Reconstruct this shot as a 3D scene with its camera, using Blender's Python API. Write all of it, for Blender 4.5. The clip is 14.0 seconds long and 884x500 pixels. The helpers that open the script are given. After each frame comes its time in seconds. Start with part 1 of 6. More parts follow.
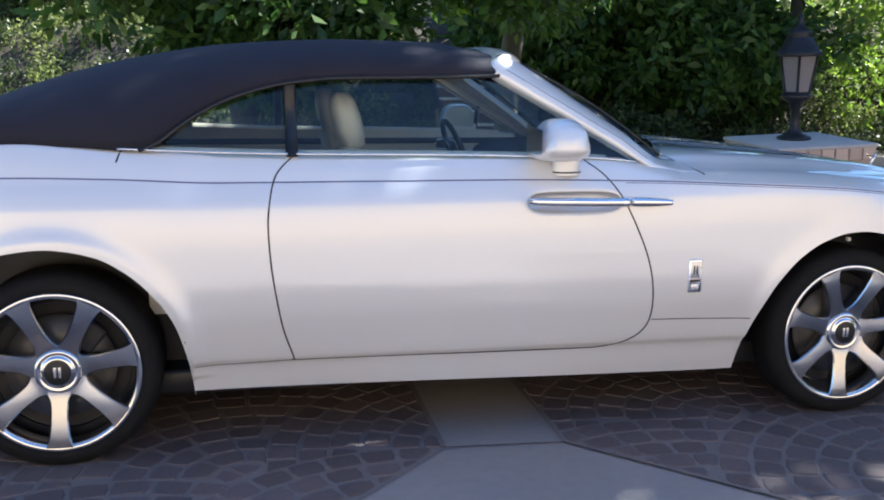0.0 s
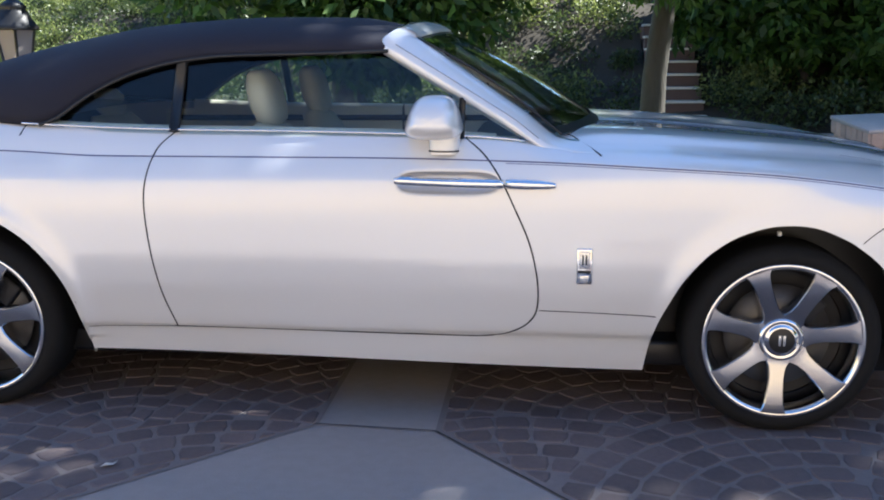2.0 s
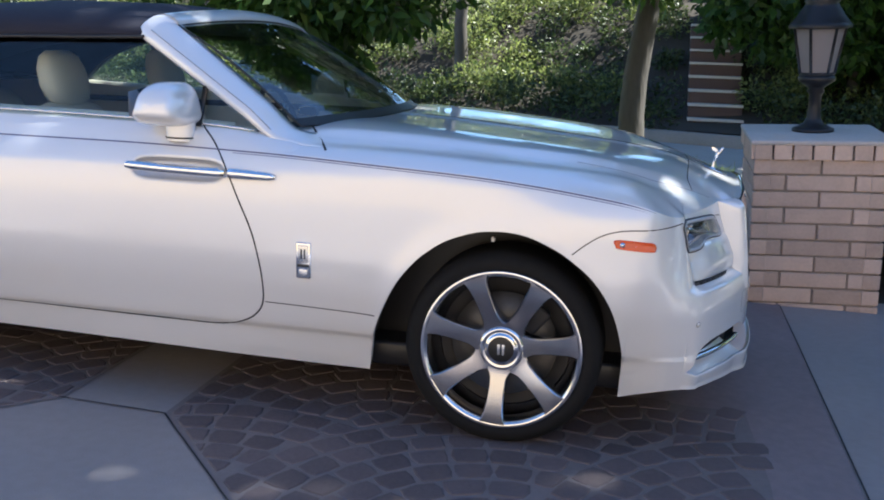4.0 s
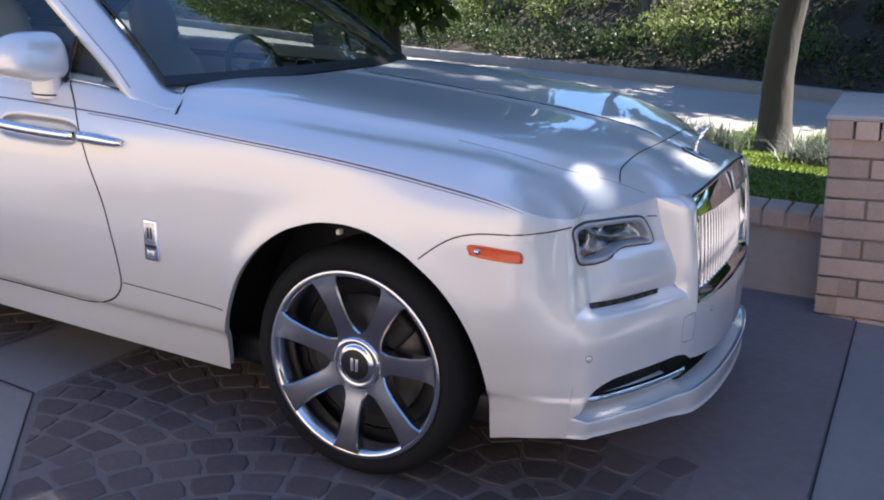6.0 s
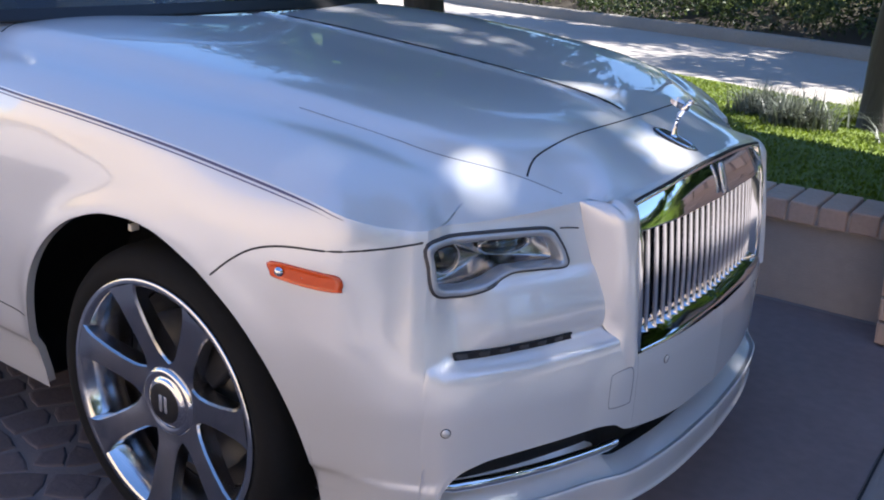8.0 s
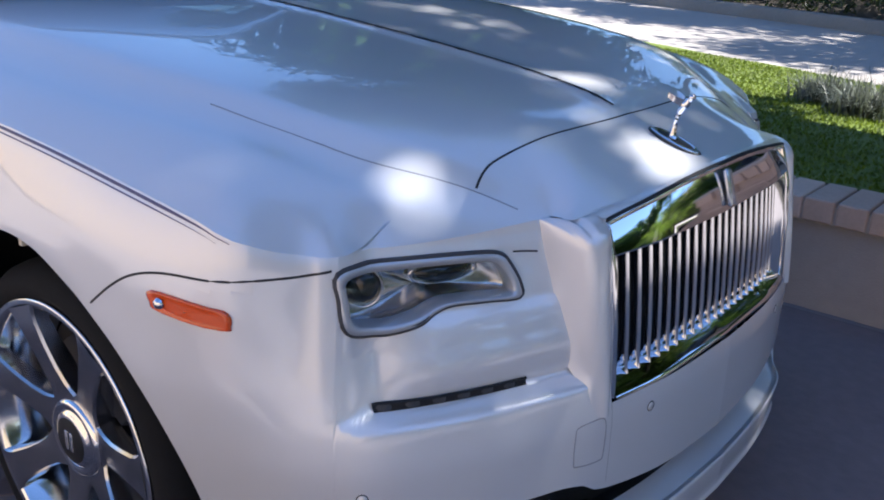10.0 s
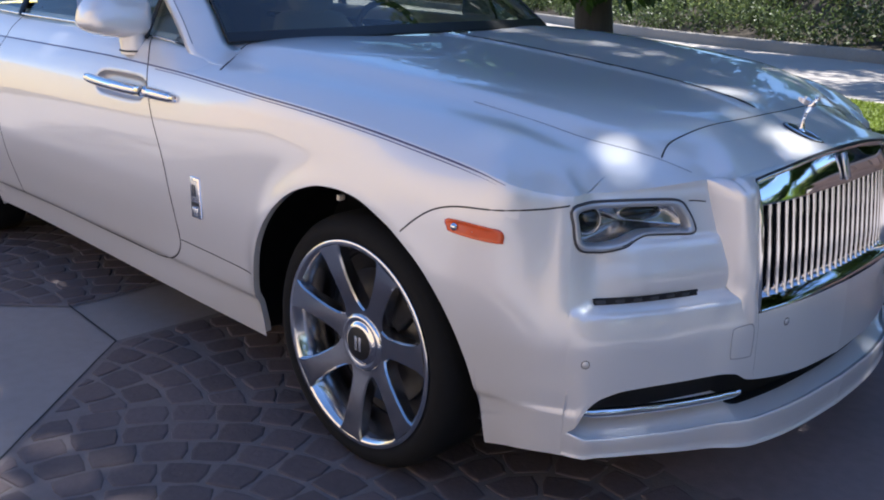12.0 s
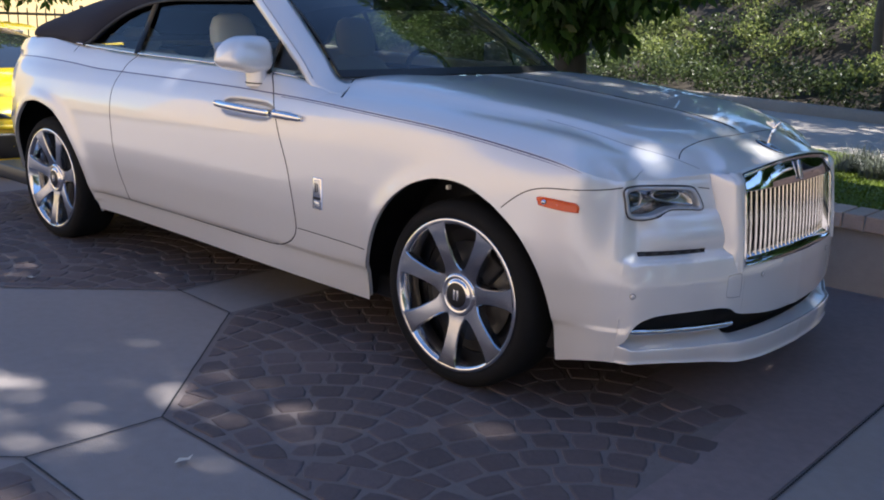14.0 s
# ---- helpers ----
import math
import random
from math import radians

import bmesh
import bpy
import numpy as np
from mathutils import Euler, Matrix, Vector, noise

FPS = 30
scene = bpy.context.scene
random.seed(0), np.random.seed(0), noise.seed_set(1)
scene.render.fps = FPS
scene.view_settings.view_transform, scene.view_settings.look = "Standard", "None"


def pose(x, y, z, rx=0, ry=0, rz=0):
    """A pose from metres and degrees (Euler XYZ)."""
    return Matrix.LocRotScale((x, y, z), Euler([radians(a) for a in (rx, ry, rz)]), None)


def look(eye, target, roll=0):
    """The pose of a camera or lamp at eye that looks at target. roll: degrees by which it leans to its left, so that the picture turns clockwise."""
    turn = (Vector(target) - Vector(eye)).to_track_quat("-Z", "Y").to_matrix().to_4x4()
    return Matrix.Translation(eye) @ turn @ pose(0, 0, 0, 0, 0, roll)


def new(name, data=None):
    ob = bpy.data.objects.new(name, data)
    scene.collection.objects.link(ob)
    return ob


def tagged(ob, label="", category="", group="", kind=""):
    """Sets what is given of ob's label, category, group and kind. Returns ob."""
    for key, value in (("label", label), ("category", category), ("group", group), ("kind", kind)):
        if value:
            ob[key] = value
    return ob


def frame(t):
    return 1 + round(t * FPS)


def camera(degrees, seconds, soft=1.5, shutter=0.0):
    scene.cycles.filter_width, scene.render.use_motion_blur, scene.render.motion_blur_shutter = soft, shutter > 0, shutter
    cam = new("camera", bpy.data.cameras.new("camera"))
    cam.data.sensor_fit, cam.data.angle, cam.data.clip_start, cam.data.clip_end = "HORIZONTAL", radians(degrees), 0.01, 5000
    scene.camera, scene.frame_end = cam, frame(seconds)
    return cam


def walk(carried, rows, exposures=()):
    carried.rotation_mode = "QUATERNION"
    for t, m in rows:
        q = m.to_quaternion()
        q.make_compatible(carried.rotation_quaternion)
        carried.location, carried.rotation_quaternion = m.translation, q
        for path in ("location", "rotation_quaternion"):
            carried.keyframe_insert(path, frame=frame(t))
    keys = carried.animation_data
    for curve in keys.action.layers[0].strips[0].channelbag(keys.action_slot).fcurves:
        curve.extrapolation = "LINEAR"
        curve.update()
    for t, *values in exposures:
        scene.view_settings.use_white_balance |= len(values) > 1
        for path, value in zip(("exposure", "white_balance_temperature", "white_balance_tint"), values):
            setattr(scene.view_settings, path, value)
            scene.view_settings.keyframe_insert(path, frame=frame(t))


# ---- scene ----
cam = camera(50.7, 14.0, soft=1.9)
PATH = [
    (0, (-2.392, -4.257, 1.389), (-1.998, -2.331, 1.019), 0.5),
    (0.5, (-2.052, -4.27, 1.397), (-1.808, -2.321, 1.021), 0.1),
    (1, (-1.708, -4.264, 1.372), (-1.669, -2.296, 1.015), -0.3),
    (1.5, (-1.34, -4.325, 1.401), (-1.457, -2.373, 0.984), -0.0),
    (2, (-0.884, -4.26, 1.384), (-1.087, -2.315, 0.967), -0.4),
    (2.5, (-0.493, -4.287, 1.39), (-0.793, -2.354, 0.977), 0.0),
    (3, (-0.177, -4.217, 1.392), (-0.501, -2.293, 0.951), 0.8),
    (3.5, (0.151, -4.108, 1.412), (-0.182, -2.185, 0.976), 1.5),
    (3.7, (0.279, -4.082, 1.399), (-0.081, -2.162, 0.97), 1.7),
    (5.8, (1.285, -3.166, 1.434), (0.444, -1.437, 0.883), 1.7),
    (6, (1.342, -3.054, 1.427), (0.478, -1.337, 0.874), 1.9),
    (6.5, (1.489, -2.824, 1.386), (0.544, -1.164, 0.793), 2.5),
    (7, (1.544, -2.599, 1.375), (0.532, -0.992, 0.748), 3.2),
    (7.5, (1.502, -2.29, 1.358), (0.478, -0.688, 0.737), 3.0),
    (8, (1.493, -2.082, 1.346), (0.429, -0.516, 0.701), 2.8),
    (8.5, (1.501, -1.848, 1.341), (0.384, -0.337, 0.655), 1.6),
    (8.7, (1.475, -1.775, 1.324), (0.364, -0.265, 0.627), 1.2),
    (10.8, (1.561, -1.689, 1.322), (0.301, -0.283, 0.661), 2.8),
    (11, (1.597, -1.778, 1.327), (0.315, -0.389, 0.672), 2.7),
    (11.5, (1.666, -2.094, 1.318), (0.371, -0.707, 0.687), 1.6),
    (12, (1.793, -2.392, 1.325), (0.434, -1.047, 0.738), 0.9),
    (12.5, (1.951, -2.692, 1.343), (0.538, -1.385, 0.802), 1.1),
    (13, (2.042, -2.95, 1.349), (0.623, -1.628, 0.859), 1.3),
    (13.5, (2.101, -3.203, 1.355), (0.724, -1.828, 0.892), 1.5),
    (14, (2.118, -3.424, 1.337), (0.837, -1.966, 0.853), 2.2),
]
walk(cam, [(t, look(eye, target, roll)) for t, eye, target, roll in PATH], exposures=[(0.0, 1.96, 5850, 6), (3.7, 1.94, 5850, 6), (6.0, 1.87, 5950, 12), (8.7, 1.77, 5950, 13), (11.0, 1.6, 5750, 13), (12.5, 1.58, 5950, 12), (14.0, 1.5, 6150, 12)])

# ---- world, sun, exposure ----
SUN_AZ, SUN_EL = 62.0, 50.0            # degrees from +y towards +x, and above the horizon
world = bpy.data.worlds.new("world")
scene.world = world
world.use_nodes = True
wn = world.node_tree.nodes
sky = wn.new("ShaderNodeTexSky")
sky.sky_type, sky.sun_disc = "NISHITA", False
sky.sun_elevation, sky.sun_rotation = radians(SUN_EL), radians(SUN_AZ)
sky.air_density, sky.dust_density, sky.ozone_density, sky.altitude = 1.0, 0.15, 5.0, 300
world.node_tree.links.new(sky.outputs[0], wn["Background"].inputs[0])
wn["Background"].inputs[1].default_value = 0.08
sun_data = bpy.data.lights.new("sun", "SUN")
sun_data.energy, sun_data.angle, sun_data.color = 5.0, radians(0.5), (1.0, 0.93, 0.82)
sun = new("sun", sun_data)
sun_dir = Vector((math.sin(radians(SUN_AZ)) * math.cos(radians(SUN_EL)), math.cos(radians(SUN_AZ)) * math.cos(radians(SUN_EL)), math.sin(radians(SUN_EL))))
sun.matrix_world = look(sun_dir * 40, (0, 0, 0))


# ---- building helpers ----
def part(name, geo, material, parent=None, label="", smooth=True):
    """Links vertices and faces, or a bmesh, as one mesh object under a thing."""
    me = bpy.data.meshes.new(name)
    if isinstance(geo, tuple):
        v, f = geo
        me.from_pydata([tuple(p) for p in v], [], [tuple(q) for q in f])
        me.update()
    else:
        geo.to_mesh(me)
        geo.free()
    if smooth:
        me.polygons.foreach_set("use_smooth", [True] * len(me.polygons))
    for m in material if isinstance(material, (list, tuple)) else (material,):
        me.materials.append(m)
    ob = new(name, me)
    if parent is not None:
        ob.parent = parent
        ob.matrix_parent_inverse = parent.matrix_basis.inverted()
    if label:
        tagged(ob, label)
    return ob


def share(name, mesh, m, parent):
    """One more object on the same mesh, at the pose m, under a parent."""
    ob = new(name, mesh)
    ob.parent = parent
    ob.matrix_parent_inverse = parent.matrix_basis.inverted()
    ob.matrix_basis = m
    return ob


def thing(name, at, label, category, group="", kind=""):
    ob = new(name)
    ob.matrix_basis = at if isinstance(at, Matrix) else Matrix.Translation(at)
    ob.empty_display_size = 0.1
    return tagged(ob, label, category, group, kind)


def sharp(ob, degrees=35):
    """Keeps edges hard where two faces meet steeply."""
    me = ob.data
    bm = bmesh.new()
    bm.from_mesh(me)
    for e in bm.edges:
        e.smooth = len(e.link_faces) == 2 and e.calc_face_angle(0) < radians(degrees)
    bm.to_mesh(me)
    bm.free()
    return ob


def join(*geos):
    """Several (vertices, faces) as one."""
    v, f = [], []
    for gv, gf in geos:
        n = len(v)
        v += [tuple(p) for p in gv]
        f += [tuple(i + n for i in q) for q in gf]
    return v, f


def moved(geo, m):
    return [m @ Vector(p) for p in geo[0]], geo[1]


def mirrored(geo):
    return [(p[0], -p[1], p[2]) for p in geo[0]], [tuple(reversed(q)) for q in geo[1]]


def both(geo):
    return join(geo, mirrored(geo))


def pair(name, geo, material, parent, label=""):
    """A mirrored pair as two objects: the first half of the geometry and its image."""
    nv, nf = len(geo[0]) // 2, len(geo[1]) // 2
    part(name, (geo[0][:nv], geo[1][:nf]), material, parent, label)
    part(name, (geo[0][nv:], [tuple(i - nv for i in q) for q in geo[1][nf:]]), material, parent, label)


def grid(rows, closed=False, flip=False):
    """A sheet through rows of points; closed: each row is a ring."""
    n, v, f = len(rows[0]), [p for r in rows for p in r], []
    for i in range(len(rows) - 1):
        for j in range(n if closed else n - 1):
            k = (j + 1) % n
            q = (i * n + j, i * n + k, (i + 1) * n + k, (i + 1) * n + j)
            f.append(tuple(reversed(q)) if flip else q)
    return v, f


def lathe(profile, steps=48, axis="y"):
    """A profile of (radius, along) turned about an axis."""
    rows = []
    for k in range(steps):
        c, s = math.cos(2 * math.pi * k / steps), math.sin(2 * math.pi * k / steps)
        rows.append([(r * c, a, r * s) if axis == "y" else (r * c, r * s, a) if axis == "z" else (a, r * c, r * s) for r, a in profile])
    rows.append(rows[0])
    v, f = grid(rows, flip=axis == "z")
    n = len(profile)
    last = (steps) * n
    return v[:last], [tuple(i if i < last else i - last for i in q) for q in f]


def box(x0, x1, y0, y1, z0, z1, bevel=0.0):
    """A block, with a chamfer on its edges."""
    bm = bmesh.new()
    bmesh.ops.create_cube(bm, size=1)
    for v in bm.verts:
        v.co = ((x0 + x1) / 2 + v.co.x * (x1 - x0), (y0 + y1) / 2 + v.co.y * (y1 - y0), (z0 + z1) / 2 + v.co.z * (z1 - z0))
    if bevel:
        bmesh.ops.bevel(bm, geom=bm.edges[:], offset=bevel, segments=2, affect="EDGES", profile=0.5)
    out = ([tuple(v.co) for v in bm.verts], [])
    bm.verts.index_update()
    out[1].extend(tuple(v.index for v in f.verts) for f in bm.faces)
    bm.free()
    return out


def tube(points, radius, sides=8, closed=False, flat=1.0):
    """A round bar along points; radius: a number or one for each point."""
    pts = [Vector(p) for p in points]
    n, rows, up = len(pts), [], Vector((0, 0, 1))
    for i, p in enumerate(pts):
        a, b = (pts[i - 1], pts[(i + 1) % n]) if closed else (pts[max(i - 1, 0)], pts[min(i + 1, n - 1)])
        d = (b - a).normalized()
        ref = up if abs(d.dot(up)) < 0.95 else Vector((1, 0, 0))
        s = d.cross(ref).normalized()
        w = s.cross(d).normalized()
        r = radius[i] if isinstance(radius, (list, tuple)) else radius
        rows.append([p + (s * math.cos(2 * math.pi * k / sides) + w * flat * math.sin(2 * math.pi * k / sides)) * r for k in range(sides)])
    if closed:
        rows.append(rows[0])
    v, f = grid(rows, closed=True)
    if not closed:
        f.append(tuple(range(sides)))
        f.append(tuple(reversed(range(len(v) - sides, len(v)))))
    return v, f


def curve(keys):
    """A smooth function through (x, value) keys."""
    ks = sorted(keys)
    xs, ys = [k[0] for k in ks], [k[1] for k in ks]
    n = len(xs)
    d = [(ys[i + 1] - ys[i]) / (xs[i + 1] - xs[i]) for i in range(n - 1)]
    t = [d[0]] + [0 if d[i - 1] * d[i] <= 0 else 2 * d[i - 1] * d[i] / (d[i - 1] + d[i]) for i in range(1, n - 1)] + [d[-1]]

    def f(x):
        if x <= xs[0]:
            return ys[0]
        if x >= xs[-1]:
            return ys[-1]
        i = int(np.searchsorted(xs, x, side="right")) - 1
        h = xs[i + 1] - xs[i]
        s = (x - xs[i]) / h
        return (2 * s ** 3 - 3 * s ** 2 + 1) * ys[i] + (s ** 3 - 2 * s ** 2 + s) * h * t[i] + (3 * s ** 2 - 2 * s ** 3) * ys[i + 1] + (s ** 3 - s ** 2) * h * t[i + 1]
    return f


def smoothed(points, steps=8, closed=False):
    """A smooth line through points."""
    p = [Vector(q) for q in points]
    n, out = len(p), []
    for i in range(n if closed else n - 1):
        a, b, c, d = (p[(i - 1) % n], p[i], p[(i + 1) % n], p[(i + 2) % n]) if closed else (p[max(i - 1, 0)], p[i], p[i + 1], p[min(i + 2, n - 1)])
        for k in range(steps):
            s = k / steps
            out.append(0.5 * (2 * b + (c - a) * s + (2 * a - 5 * b + 4 * c - d) * s * s + (3 * b - a - 3 * c + d) * s ** 3))
    return out if closed else out + [p[-1]]


def step(x, a, b):
    s = min(max((x - a) / (b - a), 0), 1)
    return s * s * (3 - 2 * s)


def np_mesh(verts, quads):
    """A mesh from arrays, for large numbers of leaves and the like."""
    me = bpy.data.meshes.new("mesh")
    k = quads.shape[1]
    me.vertices.add(len(verts))
    me.vertices.foreach_set("co", np.asarray(verts, dtype=np.float32).ravel())
    me.loops.add(quads.size)
    me.loops.foreach_set("vertex_index", quads.astype(np.int32).ravel())
    me.polygons.add(len(quads))
    me.polygons.foreach_set("loop_start", np.arange(0, quads.size, k, dtype=np.int32))
    me.update(calc_edges=True)
    me.validate()
    return me


# ---- materials ----
def material(name, colour, rough=0.5, metal=0.0, noise_scale=0.0, spread=0.0, bump=0.0, bump_scale=0.0, coat=0.0, rough_spread=0.0, second=0.0, stretch=(1, 1, 1), by_object=0.0, by_island=0.0, dark=None):
    """A surface with variation of colour and gloss at two scales and a fine relief, in metres."""
    m = bpy.data.materials.new(name)
    m.use_nodes = True
    nt = m.node_tree
    n, l = nt.nodes, nt.links
    b = n["Principled BSDF"]
    b.inputs["Base Color"].default_value = (*colour, 1)
    b.inputs["Roughness"].default_value = rough
    b.inputs["Metallic"].default_value = metal
    b.inputs["Coat Weight"].default_value = coat
    b.inputs["Coat Roughness"].default_value = 0.02
    co = n.new("ShaderNodeTexCoord")
    mp = n.new("ShaderNodeMapping")
    mp.inputs["Scale"].default_value = stretch
    geo = n.new("ShaderNodeNewGeometry")
    l.new(geo.outputs["Position"], mp.inputs["Vector"])
    value = None

    def add(sock, gain):
        nonlocal value
        mul = n.new("ShaderNodeMath")
        mul.operation = "MULTIPLY_ADD"
        l.new(sock, mul.inputs[0])
        mul.inputs[1].default_value = gain
        if value is None:
            mul.inputs[2].default_value = 1.0 - gain / 2
        else:
            sub = n.new("ShaderNodeMath")
            sub.operation = "SUBTRACT"
            l.new(value, sub.inputs[0])
            sub.inputs[1].default_value = gain / 2
            l.new(sub.outputs[0], mul.inputs[2])
        value = mul.outputs[0]
    if spread:
        for scale, gain in ((noise_scale, spread), (second, spread * 0.8)):
            if scale:
                t = n.new("ShaderNodeTexNoise")
                t.inputs["Scale"].default_value, t.inputs["Detail"].default_value = scale, 5
                l.new(mp.outputs[0], t.inputs["Vector"])
                add(t.outputs["Fac"], gain)
                if rough_spread and scale == noise_scale:
                    r = n.new("ShaderNodeMapRange")
                    r.inputs["To Min"].default_value, r.inputs["To Max"].default_value = max(rough - rough_spread, 0.02), min(rough + rough_spread, 1)
                    l.new(t.outputs["Fac"], r.inputs["Value"])
                    l.new(r.outputs[0], b.inputs["Roughness"])
    if by_object:
        oi = n.new("ShaderNodeObjectInfo")
        add(oi.outputs["Random"], by_object)
    if by_island:
        add(geo.outputs["Random Per Island"], by_island)
    if value is not None:
        if dark is not None:
            mix = n.new("ShaderNodeMix")
            mix.data_type = "RGBA"
            mix.inputs["A"].default_value, mix.inputs["B"].default_value = (*dark, 1), (*colour, 1)
            cl = n.new("ShaderNodeMapRange")
            cl.inputs["From Min"].default_value, cl.inputs["From Max"].default_value = 0.65, 1.35
            l.new(value, cl.inputs["Value"])
            l.new(cl.outputs[0], mix.inputs["Factor"])
            l.new(mix.outputs["Result"], b.inputs["Base Color"])
        else:
            mix = n.new("ShaderNodeVectorMath")
            mix.operation = "SCALE"
            mix.inputs[0].default_value = colour
            l.new(value, mix.inputs["Scale"])
            l.new(mix.outputs[0], b.inputs["Base Color"])
    if bump:
        t = n.new("ShaderNodeTexNoise")
        t.inputs["Scale"].default_value, t.inputs["Detail"].default_value = bump_scale, 4
        l.new(mp.outputs[0], t.inputs["Vector"])
        bp = n.new("ShaderNodeBump")
        bp.inputs["Strength"].default_value, bp.inputs["Distance"].default_value = 1.0, bump
        l.new(t.outputs["Fac"], bp.inputs["Height"])
        l.new(bp.outputs[0], b.inputs["Normal"])
    return m


def leaf_material(name, colour, dark, through_leaf=0.35):
    """Leaves: each its own green, glossy on top, letting some light through."""
    m = material(name, colour, 0.45, by_island=0.9, noise_scale=1.2, spread=0.5, dark=dark)
    n, l = m.node_tree.nodes, m.node_tree.links
    b, out = n["Principled BSDF"], n["Material Output"]
    t = n.new("ShaderNodeBsdfTranslucent")
    s = n.new("ShaderNodeMixShader")
    s.inputs[0].default_value = through_leaf
    for k in b.inputs["Base Color"].links:
        l.new(k.from_socket, t.inputs["Color"])
    l.new(b.outputs[0], s.inputs[1])
    l.new(t.outputs[0], s.inputs[2])
    l.new(s.outputs[0], out.inputs["Surface"])
    return m


def glass_material(name, tint, rough=0.0, see=0.9, mirror=0.055):
    """A thin pane: mirror-like by its angle, otherwise clear with a tint."""
    m = bpy.data.materials.new(name)
    m.use_nodes = True
    n, l = m.node_tree.nodes, m.node_tree.links
    n.remove(n["Principled BSDF"])
    t, g, f, s = n.new("ShaderNodeBsdfTransparent"), n.new("ShaderNodeBsdfGlossy"), n.new("ShaderNodeLayerWeight"), n.new("ShaderNodeMixShader")
    t.inputs["Color"].default_value = (*[c * see for c in tint], 1)
    g.inputs["Roughness"].default_value = rough
    f.inputs["Blend"].default_value = 0.5
    e, a = n.new("ShaderNodeMath"), n.new("ShaderNodeMath")
    e.operation, a.operation = "POWER", "MULTIPLY_ADD"
    e.inputs[1].default_value, a.inputs[1].default_value, a.inputs[2].default_value = 4.2, 0.93, mirror
    l.new(f.outputs["Facing"], e.inputs[0])
    l.new(e.outputs[0], a.inputs[0])
    l.new(a.outputs[0], s.inputs[0])
    l.new(t.outputs[0], s.inputs[1])
    l.new(g.outputs[0], s.inputs[2])
    l.new(s.outputs[0], n["Material Output"].inputs["Surface"])
    return m


PAINT = material("pearl_white_paint", (0.78, 0.775, 0.775), 0.36, 0.28, noise_scale=900, spread=0.05, coat=1.0)
PAINT.node_tree.nodes["Principled BSDF"].inputs["Coat IOR"].default_value = 1.65
CHROME = material("chrome", (0.78, 0.78, 0.80), 0.05, 1.0, noise_scale=12, spread=0.06, rough_spread=0.03)
ALLOY = material("polished_alloy", (0.78, 0.78, 0.79), 0.13, 1.0, noise_scale=25, spread=0.12, rough_spread=0.06)
ALLOYFACE = material("satin_alloy_face", (0.56, 0.56, 0.58), 0.17, 1.0, noise_scale=25, spread=0.15, rough_spread=0.06)
TYRE = material("tyre_rubber", (0.010, 0.010, 0.0105), 0.85, noise_scale=40, spread=0.4, bump=0.0006, bump_scale=300)
TYRE.node_tree.nodes["Principled BSDF"].inputs["Specular IOR Level"].default_value = 0.25
BLACK = material("black_trim", (0.012, 0.012, 0.013), 0.4, noise_scale=30, spread=0.3)
GAP = material("panel_gap", (0.02, 0.02, 0.022), 0.8)
DARKMETAL = material("dark_metal", (0.022, 0.022, 0.024), 0.6, 0.3, noise_scale=30, spread=0.3)
FABRIC = material("navy_fabric", (0.011, 0.011, 0.022), 0.85, noise_scale=6, spread=0.35, second=350, bump=0.0008, bump_scale=900)
LEATHER = material("cream_leather", (0.74, 0.70, 0.60), 0.45, noise_scale=10, spread=0.1, bump=0.0006, bump_scale=250)
DARKLEATHER = material("dark_leather", (0.03, 0.03, 0.045), 0.5, noise_scale=10, spread=0.2, bump=0.0006, bump_scale=250)
GLASS = glass_material("side_glass", (0.88, 0.95, 0.93), see=0.86)
SCREEN = glass_material("screen_glass", (0.86, 0.95, 0.93), see=0.45, mirror=0.09)
CLEAR = glass_material("clear_glass", (0.95, 0.95, 0.95))
AMBER = material("amber_lens", (0.72, 0.09, 0.01), 0.12, noise_scale=120, spread=0.25, coat=0.6)
SILVER = material("lamp_silver", (0.62, 0.64, 0.68), 0.25, 0.75, noise_scale=40, spread=0.1)
CONCRETE = material("pale_concrete", (0.258, 0.232, 0.225), 0.85, noise_scale=1.3, spread=0.28, second=22, bump=0.0012, bump_scale=120)
JOINT = material("paver_joint", (0.170, 0.145, 0.142), 0.9, noise_scale=3, spread=0.4, second=40, bump=0.001, bump_scale=150)
PAVER = material("stone_paver", (0.106, 0.083, 0.083), 0.75, noise_scale=2.2, spread=0.45, second=45, bump=0.002, bump_scale=60, by_object=0.35, by_island=0.35)
ASPHALT = material("road_asphalt", (0.36, 0.325, 0.29), 0.9, noise_scale=0.6, spread=0.3, second=30, bump=0.002, bump_scale=90)
KERB = material("kerb_concrete", (0.27, 0.245, 0.215), 0.85, noise_scale=2, spread=0.35, second=30, bump=0.002, bump_scale=60)
BRICK = material("tan_brick", (0.58, 0.43, 0.34), 0.85, noise_scale=9, spread=0.3, second=60, bump=0.0015, bump_scale=120, by_object=0.35)
MORTAR = material("mortar", (0.34, 0.28, 0.24), 0.95, noise_scale=20, spread=0.3)
STUCCO = material("grey_stucco", (0.40, 0.36, 0.33), 0.9, noise_scale=1.5, spread=0.25, second=25, bump=0.002, bump_scale=140)
CAPSTONE = material("cap_mortar", (0.50, 0.45, 0.41), 0.85, noise_scale=5, spread=0.25, second=40, bump=0.0015, bump_scale=100)
IRON = material("black_iron", (0.016, 0.016, 0.018), 0.45, 0.3, noise_scale=20, spread=0.3)
